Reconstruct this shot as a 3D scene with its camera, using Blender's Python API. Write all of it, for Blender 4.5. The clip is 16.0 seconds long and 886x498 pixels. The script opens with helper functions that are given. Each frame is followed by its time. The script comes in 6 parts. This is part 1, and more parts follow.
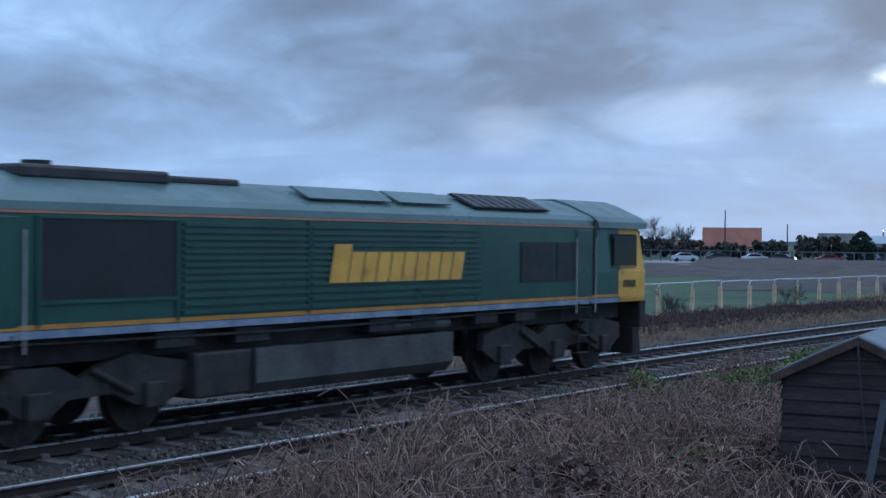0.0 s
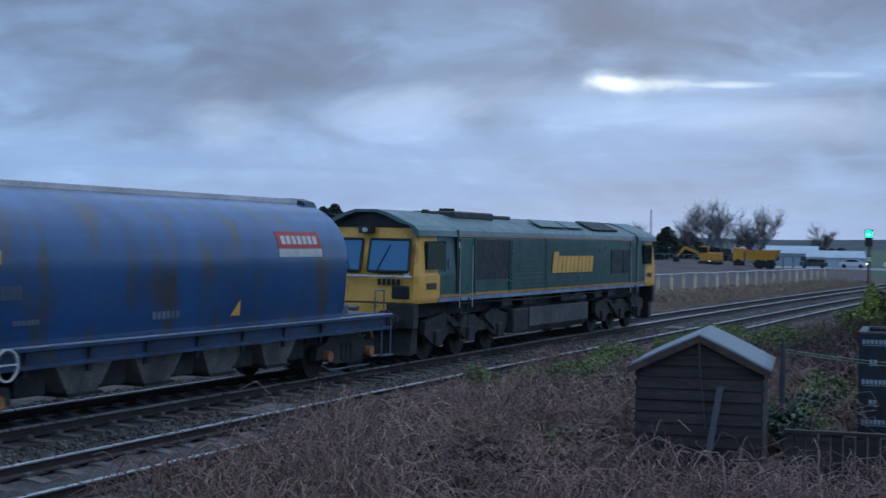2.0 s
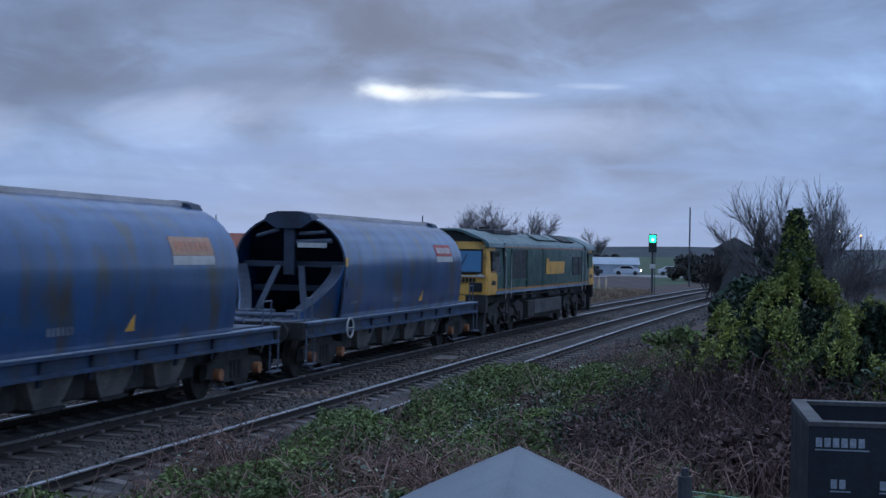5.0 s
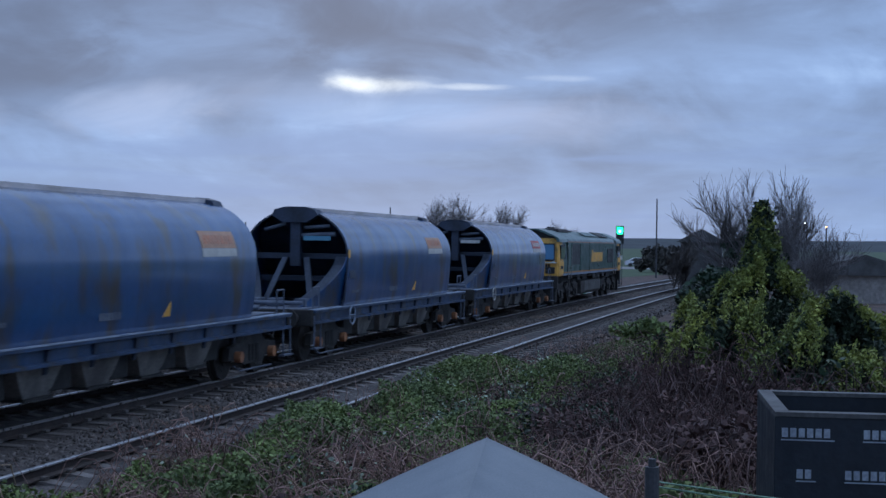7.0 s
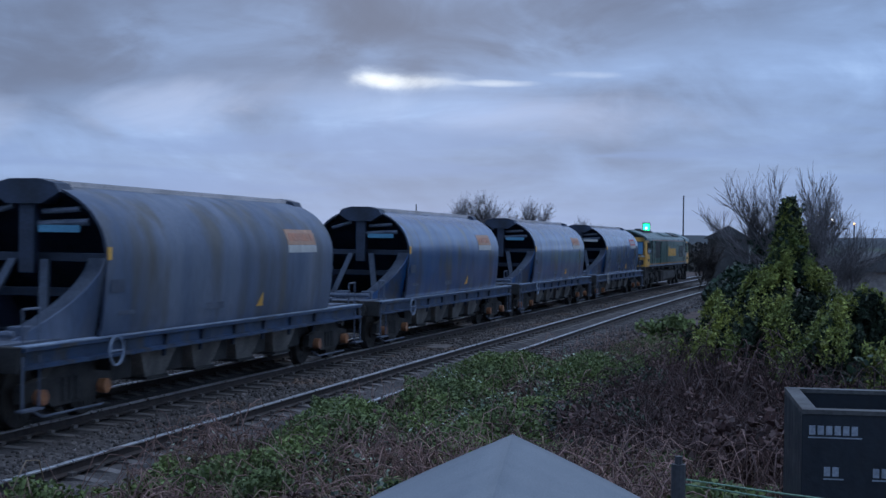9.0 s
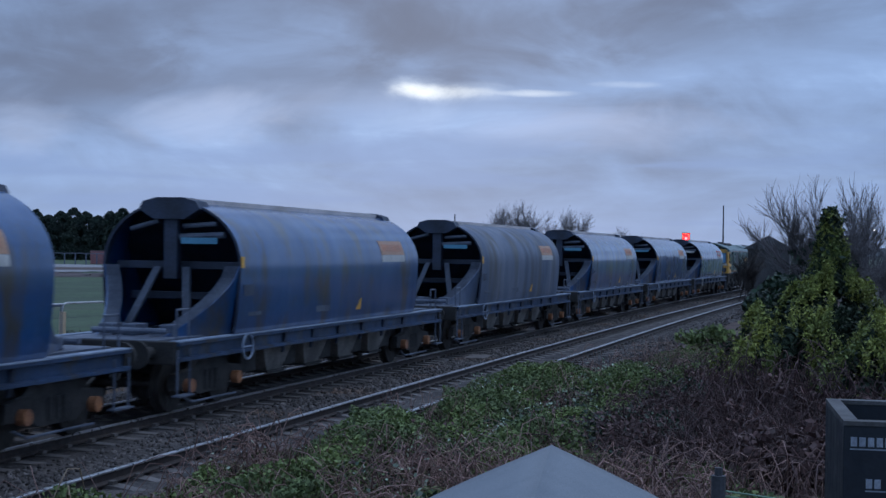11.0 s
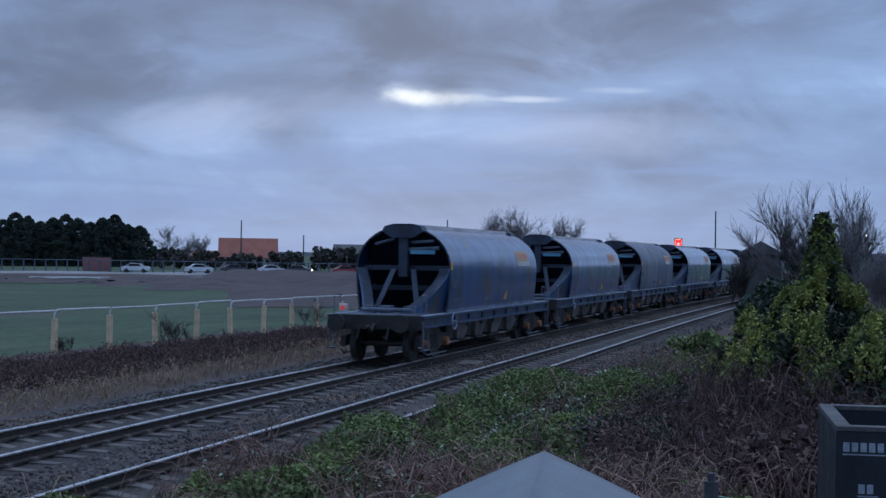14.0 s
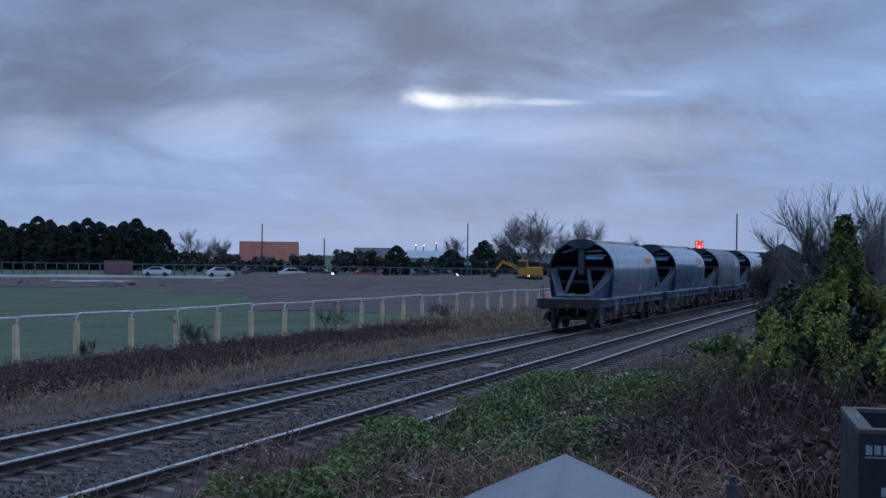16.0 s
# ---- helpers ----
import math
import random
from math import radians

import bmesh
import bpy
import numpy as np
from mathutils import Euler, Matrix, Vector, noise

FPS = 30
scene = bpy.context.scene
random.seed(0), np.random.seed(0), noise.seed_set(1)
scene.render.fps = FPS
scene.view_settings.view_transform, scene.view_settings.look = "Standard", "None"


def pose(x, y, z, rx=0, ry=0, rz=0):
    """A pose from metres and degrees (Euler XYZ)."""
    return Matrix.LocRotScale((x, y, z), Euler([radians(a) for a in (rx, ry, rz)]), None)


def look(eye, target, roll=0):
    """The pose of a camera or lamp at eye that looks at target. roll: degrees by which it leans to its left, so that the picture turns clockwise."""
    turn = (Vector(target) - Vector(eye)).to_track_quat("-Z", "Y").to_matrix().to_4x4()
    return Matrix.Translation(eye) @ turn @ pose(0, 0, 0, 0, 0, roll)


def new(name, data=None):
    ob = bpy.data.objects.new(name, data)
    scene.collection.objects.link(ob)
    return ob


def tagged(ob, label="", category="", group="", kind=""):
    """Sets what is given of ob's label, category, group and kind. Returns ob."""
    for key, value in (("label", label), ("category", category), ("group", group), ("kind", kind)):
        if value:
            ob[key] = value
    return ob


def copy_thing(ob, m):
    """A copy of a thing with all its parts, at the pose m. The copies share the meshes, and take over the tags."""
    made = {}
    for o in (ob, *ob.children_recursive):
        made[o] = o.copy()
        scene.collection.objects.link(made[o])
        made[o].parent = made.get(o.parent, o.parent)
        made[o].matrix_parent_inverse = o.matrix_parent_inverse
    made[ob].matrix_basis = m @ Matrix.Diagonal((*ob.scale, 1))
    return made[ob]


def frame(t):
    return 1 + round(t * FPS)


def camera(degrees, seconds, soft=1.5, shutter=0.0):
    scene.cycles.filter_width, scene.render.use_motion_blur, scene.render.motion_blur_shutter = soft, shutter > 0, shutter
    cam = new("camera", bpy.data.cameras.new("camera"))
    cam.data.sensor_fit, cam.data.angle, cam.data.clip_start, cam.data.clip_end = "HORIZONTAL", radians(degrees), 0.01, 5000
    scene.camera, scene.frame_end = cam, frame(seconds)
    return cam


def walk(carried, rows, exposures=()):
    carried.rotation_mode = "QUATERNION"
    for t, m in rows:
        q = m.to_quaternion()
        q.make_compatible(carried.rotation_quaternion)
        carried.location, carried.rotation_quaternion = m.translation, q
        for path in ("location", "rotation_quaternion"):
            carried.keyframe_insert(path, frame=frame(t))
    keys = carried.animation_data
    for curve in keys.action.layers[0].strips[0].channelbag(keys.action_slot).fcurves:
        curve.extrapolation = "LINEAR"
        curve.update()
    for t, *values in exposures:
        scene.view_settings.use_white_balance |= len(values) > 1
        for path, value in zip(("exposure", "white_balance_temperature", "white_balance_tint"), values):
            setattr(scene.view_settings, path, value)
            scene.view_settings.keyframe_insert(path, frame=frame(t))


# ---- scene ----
FAR_Y, NEAR_Y = 11.754, 8.05        # centre lines of the two tracks at x = 0
BEND, BEND_X = 0.0005, 5.75         # both tracks bend gently towards the garden


def bend(x):
    return -BEND * max(x - BEND_X, 0.0) ** 2 / 2


def cam_pose(x, y, z, yaw, pitch, roll):
    return pose(x, y, z, 90 + pitch, 0, yaw - 90) @ pose(0, 0, 0, 0, 0, roll)


cam = camera(33.9, 16.0, 1.5, 0.35)
EYE_Z = 2.798
PATH = [
    (0.0, -9.4, -3.7, 2.68, 33.95, -0.36, 0.6), (0.5, -9.9, -3.7, 2.7, 33.0, -0.36, 0.7),
    (1.0, -11.7, -3.6, 2.79, 29.6, -0.36, 0.9), (1.5, -12.3, -3.3, 2.83, 26.2, -0.36, 1.0),
    (2.0, -12.8, -3.05, 2.87, 23.0, -0.35, 1.05), (2.5, -12.9, -3.0, 2.88, 20.75, -0.35, 1.1),
    (3.0, -6.2, -1.3, 2.85, 20.9, -0.3, 1.3), (3.5, 0.55, 0.12, 2.785, 20.3, 0.3, 1.35), (3.6, 0.5, 0.1, 2.788, 19.7, 0.31, 1.3), (3.75, 0.3, 0.06, 2.79, 18.78, 0.34, 1.2),
    (4.0, 0, 0, EYE_Z, 17.22, 0.38, 1.05), (4.2, 0, 0, EYE_Z, 16.1, 0.33, 1.0), (5.2, 0, 0, EYE_Z, 14.0, 0.05, 0.9),
    (6.5, 0, 0, EYE_Z, 13.12, -0.15, 0.85), (7.0, 0, 0, EYE_Z, 12.86, -0.2, 0.8), (7.5, 0, 0, EYE_Z, 12.92, -0.26, 0.77),
    (8.0, 0, 0, EYE_Z, 13.12, -0.36, 0.82), (9.2, 0, 0, EYE_Z, 14.05, -0.33, 0.8), (10.5, 0, 0, EYE_Z, 15.06, -0.18, 0.8),
    (11.0, 0, 0, EYE_Z, 15.41, 0.03, 0.85), (11.5, 0, 0, EYE_Z, 15.51, 0.084, 0.86), (12.0, 0, 0, EYE_Z, 15.41, 0.21, 0.82),
    (12.5, 0, 0, EYE_Z, 15.14, 0.36, 0.82), (13.0, 0, 0, EYE_Z, 14.89, 0.34, 0.8), (13.5, 0, 0, EYE_Z, 14.79, 0.37, 0.8),
    (14.0, 0, 0, EYE_Z, 15.12, 0.27, 0.77), (14.5, 0, 0, EYE_Z, 15.32, 0.3, 0.77), (15.0, 0, 0, EYE_Z, 15.51, 0.36, 0.7),
    (15.5, 0, 0, EYE_Z, 15.71, 0.4, 0.69), (16.0, 0, 0, EYE_Z, 15.93, 0.38, 0.67)]
walk(cam, [(r[0], cam_pose(*r[1:])) for r in PATH],
     exposures=[(0.0, 0.50, 6500, 2), (1.0, 0.44, 6500, 3), (2.5, 0.36, 6500, 5), (3.5, 0.24, 6500, 9), (4.2, 0.23, 6500, 10), (8.2, 0.23, 6500, 10), (12.5, 0.2, 6500, 10), (16.0, 0.16, 6500, 10)])


# ---- world: a cloudy dusk sky ----
def make_world():
    w = bpy.data.worlds.new("dusk_sky")
    scene.world = w
    w.use_nodes = True
    nt = w.node_tree
    nt.nodes.clear()
    N, L = nt.nodes, nt.links

    def math_node(op, a, b=None, c=None, clamp=False):
        n = N.new("ShaderNodeMath")
        n.operation, n.use_clamp = op, clamp
        for i, v in enumerate((a, b, c)):
            if v is None:
                continue
            if isinstance(v, (int, float)):
                n.inputs[i].default_value = v
            else:
                L.new(v, n.inputs[i])
        return n.outputs[0]

    def mix(f, a, b):
        n = N.new("ShaderNodeMix")
        n.data_type = "RGBA"
        L.new(f, n.inputs[0])
        for i, v in ((6, a), (7, b)):
            if isinstance(v, tuple):
                n.inputs[i].default_value = (*v, 1)
            else:
                L.new(v, n.inputs[i])
        return n.outputs[2]

    def smooth(v, lo, hi):
        n = N.new("ShaderNodeMapRange")
        n.interpolation_type = "SMOOTHSTEP"
        L.new(v, n.inputs[0])
        n.inputs[1].default_value, n.inputs[2].default_value = lo, hi
        return n.outputs[0]

    tc = N.new("ShaderNodeTexCoord")
    sep = N.new("ShaderNodeSeparateXYZ")
    L.new(tc.outputs["Generated"], sep.inputs[0])
    dx, dy, dz = sep.outputs
    up = math_node("MAXIMUM", dz, 0.0)
    k = math_node("DIVIDE", 1.0, math_node("ADD", up, 0.16))
    comb = N.new("ShaderNodeCombineXYZ")
    L.new(math_node("MULTIPLY", dx, k), comb.inputs[0])
    L.new(math_node("MULTIPLY", dy, k), comb.inputs[1])

    def cloud(scale, off, detail, rough, dist=0.6):
        m = N.new("ShaderNodeMapping")
        m.inputs["Location"].default_value = off
        m.inputs["Rotation"].default_value = (0, 0, radians(38))
        m.inputs["Scale"].default_value = (1.0, 0.62, 1.0)
        L.new(comb.outputs[0], m.inputs[0])
        n = N.new("ShaderNodeTexNoise")
        n.inputs["Scale"].default_value, n.inputs["Detail"].default_value = scale, detail
        n.inputs["Roughness"].default_value, n.inputs["Distortion"].default_value = rough, dist
        L.new(m.outputs[0], n.inputs[0])
        return n.outputs[0]

    az = math_node("ARCTAN2", dy, dx)
    el = math_node("ARCSINE", dz)
    big = cloud(0.95, (2.3, 0.7, 0), 6, 0.55)
    small = cloud(3.2, (0.4, 5.1, 2), 7, 0.6, 1.1)
    # cloud texture seen edge-on near the horizon
    ae = N.new("ShaderNodeCombineXYZ")
    L.new(math_node("MULTIPLY", az, 8.0), ae.inputs[0])
    L.new(math_node("MULTIPLY", el, 17.0), ae.inputs[1])
    nn = N.new("ShaderNodeTexNoise")
    nn.inputs["Scale"].default_value, nn.inputs["Detail"].default_value, nn.inputs["Roughness"].default_value, nn.inputs["Distortion"].default_value = 1.0, 8, 0.55, 0.5
    L.new(ae.outputs[0], nn.inputs[0])
    billow = nn.outputs[0]
    mass = math_node("ADD", math_node("ADD", math_node("MULTIPLY", big, 0.32), math_node("MULTIPLY", small, 0.07)), math_node("MULTIPLY", billow, 0.61))
    # a heavy cloud shelf over the view, its lower edge ragged
    lift = math_node("ADD", math_node("ADD", el, math_node("MULTIPLY", math_node("SUBTRACT", az, 0.27), 0.10)), math_node("MULTIPLY", math_node("SUBTRACT", billow, 0.5), 0.12))
    shelf = math_node("MULTIPLY", smooth(lift, 0.095, 0.135), math_node("SUBTRACT", 1.0, smooth(lift, 0.24, 0.40)))
    shelf = math_node("MULTIPLY", shelf, math_node("SUBTRACT", 1.0, smooth(math_node("ABSOLUTE", math_node("SUBTRACT", az, 0.38)), 0.22, 0.50)))
    mass = math_node("SUBTRACT", mass, math_node("MULTIPLY", shelf, 0.04))
    light = smooth(mass, 0.27, 0.68)
    col = mix(light, (0.088, 0.125, 0.213), (0.195, 0.305, 0.53))
    pale = smooth(mass, 0.53, 0.68)
    col = mix(math_node("MULTIPLY", pale, 0.6), col, (0.29, 0.415, 0.62))
    low = math_node("SUBTRACT", 1.0, smooth(el, 0.0, 0.085))
    col = mix(math_node("MULTIPLY", low, 0.6), col, (0.165, 0.252, 0.435))
    # folds in the underside of the shelf
    fv = N.new("ShaderNodeCombineXYZ")
    L.new(math_node("MULTIPLY", az, 10.0), fv.inputs[0])
    L.new(math_node("MULTIPLY", el, 22.0), fv.inputs[1])
    fv.inputs[2].default_value = 3.7
    fn = N.new("ShaderNodeTexNoise")
    fn.inputs["Scale"].default_value, fn.inputs["Detail"].default_value, fn.inputs["Roughness"].default_value, fn.inputs["Distortion"].default_value = 1.0, 8, 0.56, 0.7
    L.new(fv.outputs[0], fn.inputs[0])
    fold = math_node("ADD", 0.30, math_node("MULTIPLY", smooth(fn.outputs[0], 0.34, 0.66), 0.52))
    col = mix(math_node("MULTIPLY", shelf, fold), col, (0.078, 0.106, 0.178))
    # long bluer bands low over the horizon
    lb = N.new("ShaderNodeCombineXYZ")
    L.new(math_node("MULTIPLY", az, 5.0), lb.inputs[0])
    L.new(math_node("MULTIPLY", el, 46.0), lb.inputs[1])
    bn = N.new("ShaderNodeTexNoise")
    bn.inputs["Scale"].default_value, bn.inputs["Detail"].default_value, bn.inputs["Roughness"].default_value, bn.inputs["Distortion"].default_value = 1.0, 6, 0.5, 0.5
    L.new(lb.outputs[0], bn.inputs[0])
    band = math_node("MULTIPLY", smooth(bn.outputs[0], 0.46, 0.60), math_node("SUBTRACT", 1.0, smooth(el, 0.06, 0.105)))
    col = mix(math_node("MULTIPLY", band, 0.65), col, (0.140, 0.218, 0.40))
    # breaks in the cloud where the last light comes through
    ragged = math_node("ADD", math_node("MULTIPLY", math_node("SUBTRACT", billow, 0.5), 2.2), math_node("MULTIPLY", math_node("SUBTRACT", fn.outputs[0], 0.5), 2.8))

    def gap(a0, e0, wa, we, gain, colour, into):
        u = math_node("DIVIDE", math_node("SUBTRACT", az, a0), wa)
        v = math_node("DIVIDE", math_node("SUBTRACT", el, e0), we)
        r = math_node("ADD", math_node("MULTIPLY", u, u), math_node("MULTIPLY", v, v))
        r = math_node("ADD", r, ragged)
        f = math_node("MULTIPLY", math_node("SUBTRACT", 1.0, smooth(r, -0.9, 1.2)), gain)
        return mix(f, into, colour)
    col = gap(0.265, 0.098, 0.16, 0.020, 0.25, (0.36, 0.44, 0.64), col)
    col = gap(0.265, 0.109, 0.055, 0.011, 0.8, (0.48, 0.57, 0.70), col)
    col = gap(0.270, 0.1085, 0.040, 0.0068, 1.0, (0.84, 0.87, 0.85), col)
    col = gap(0.205, 0.1080, 0.036, 0.0034, 1.0, (0.68, 0.74, 0.79), col)
    col = gap(0.150, 0.114, 0.030, 0.003, 0.4, (0.50, 0.58, 0.70), col)
    col = gap(0.43, 0.086, 0.06, 0.02, 0.35, (0.42, 0.50, 0.70), col)
    col = gap(0.55, 0.082, 0.035, 0.026, 0.3, (0.42, 0.50, 0.70), col)
    col = gap(0.16, 0.085, 0.12, 0.018, 0.4, (0.32, 0.40, 0.60), col)
    sky = N.new("ShaderNodeTexSky")
    sky.sky_type, sky.sun_disc = "NISHITA", False
    sky.sun_elevation, sky.sun_rotation = radians(14), radians(75)
    skyc = N.new("ShaderNodeVectorMath")
    skyc.operation = "SCALE"
    L.new(sky.outputs[0], skyc.inputs[0])
    skyc.inputs["Scale"].default_value = 0.05
    # an overcast sky is brightest overhead
    dome = N.new("ShaderNodeVectorMath")
    dome.operation = "SCALE"
    L.new(col, dome.inputs[0])
    L.new(math_node("ADD", 1.0, math_node("MULTIPLY", smooth(el, 0.28, 1.3), 0.9)), dome.inputs["Scale"])
    add = N.new("ShaderNodeVectorMath")
    L.new(dome.outputs[0], add.inputs[0])
    thin = N.new("ShaderNodeVectorMath")
    thin.operation = "SCALE"
    L.new(skyc.outputs[0], thin.inputs[0])
    thin.inputs["Scale"].default_value = 0.02
    L.new(thin.outputs[0], add.inputs[1])
    bg, out = N.new("ShaderNodeBackground"), N.new("ShaderNodeOutputWorld")
    L.new(add.outputs[0], bg.inputs[0])
    bg.inputs[1].default_value = 1.38
    L.new(bg.outputs[0], out.inputs[0])


make_world()
sun = new("sun", bpy.data.lights.new("sun", "SUN"))
sun.data.energy, sun.data.angle, sun.data.color = 0.4, radians(50), (0.93, 0.97, 1.0)
sun.matrix_world = look((12, -6, 30), (0, 2, 0))


# ---- materials ----
def mat(name, c1, c2=None, scale=2.0, rough=0.7, metal=0.0, grain=60.0, vary=0.25, bump=0.15, stretch=(1, 1, 1), rnd=0.0, island=0.0,
        coat=0.0, coat_rough=0.28, lo=0.35, hi=0.65, depth=0.01, c3=None, c3_scale=1.0, c3_lo=0.55, c3_hi=0.7):
    m = bpy.data.materials.new(name)
    m.use_nodes = True
    nt = m.node_tree
    N, L = nt.nodes, nt.links
    b = N["Principled BSDF"]
    tc = N.new("ShaderNodeTexCoord")
    mp = N.new("ShaderNodeMapping")
    mp.inputs["Scale"].default_value = stretch
    L.new(tc.outputs["Object"], mp.inputs[0])

    def noise_node(s, detail=5, src=None):
        n = N.new("ShaderNodeTexNoise")
        n.inputs["Scale"].default_value, n.inputs["Detail"].default_value = s, detail
        L.new((src or mp).outputs[0], n.inputs[0])
        return n.outputs[0]

    def rng(v, a, z, lo2=0.0, hi2=1.0):
        n = N.new("ShaderNodeMapRange")
        L.new(v, n.inputs[0])
        n.inputs[1].default_value, n.inputs[2].default_value, n.inputs[3].default_value, n.inputs[4].default_value = a, z, lo2, hi2
        return n.outputs[0]

    def mixc(f, a, z, blend="MIX"):
        n = N.new("ShaderNodeMix")
        n.data_type, n.blend_type = "RGBA", blend
        if isinstance(f, float):
            n.inputs[0].default_value = f
        else:
            L.new(f, n.inputs[0])
        for i, v in ((6, a), (7, z)):
            if isinstance(v, tuple):
                n.inputs[i].default_value = (*v, 1)
            else:
                L.new(v, n.inputs[i])
        return n.outputs[2]
    c2 = c2 or tuple(v * 0.6 for v in c1)
    col = mixc(rng(noise_node(scale), lo, hi), c1, c2)
    if c3:
        col = mixc(rng(noise_node(c3_scale, 7), c3_lo, c3_hi), col, c3)
    fine = noise_node(grain, 3)
    val = rng(fine, 0.3, 0.7, 1 - vary, 1 + vary)
    if rnd:
        oi = N.new("ShaderNodeObjectInfo")
        v2 = rng(oi.outputs["Random"], 0, 1, 1 - rnd, 1 + rnd)
        mu = N.new("ShaderNodeMath")
        mu.operation = "MULTIPLY"
        L.new(val, mu.inputs[0]), L.new(v2, mu.inputs[1])
        val = mu.outputs[0]
    if island:
        ge = N.new("ShaderNodeNewGeometry")
        v2 = rng(ge.outputs["Random Per Island"], 0, 1, 1 - island, 1 + island)
        mu = N.new("ShaderNodeMath")
        mu.operation = "MULTIPLY"
        L.new(val, mu.inputs[0]), L.new(v2, mu.inputs[1])
        val = mu.outputs[0]
    hsv = N.new("ShaderNodeHueSaturation")
    L.new(col, hsv.inputs["Color"]), L.new(val, hsv.inputs["Value"])
    L.new(hsv.outputs[0], b.inputs["Base Color"])
    L.new(rng(noise_node(scale * 2.3), 0.3, 0.7, max(0.03, rough - 0.12), min(1, rough + 0.12)), b.inputs["Roughness"])
    b.inputs["Metallic"].default_value, b.inputs["Coat Weight"].default_value = metal, coat
    b.inputs["Coat Roughness"].default_value = coat_rough
    if bump:
        bp = N.new("ShaderNodeBump")
        bp.inputs["Strength"].default_value, bp.inputs["Distance"].default_value = bump, depth
        L.new(fine, bp.inputs["Height"])
        L.new(bp.outputs[0], b.inputs["Normal"])
    return m


def glow(name, c, strength):
    m = bpy.data.materials.new(name)
    m.use_nodes = True
    b = m.node_tree.nodes["Principled BSDF"]
    b.inputs["Base Color"].default_value = (*c, 1)
    b.inputs["Emission Color"].default_value = (*c, 1)
    b.inputs["Emission Strength"].default_value = strength
    return m


def glass(name, c, rough=0.05, gloss=0.8, coat=0.6):
    m = bpy.data.materials.new(name)
    m.use_nodes = True
    b = m.node_tree.nodes["Principled BSDF"]
    b.inputs["Base Color"].default_value = (*c, 1)
    b.inputs["Roughness"].default_value, b.inputs["Specular IOR Level"].default_value = rough, gloss
    b.inputs["Coat Weight"].default_value = coat
    return m


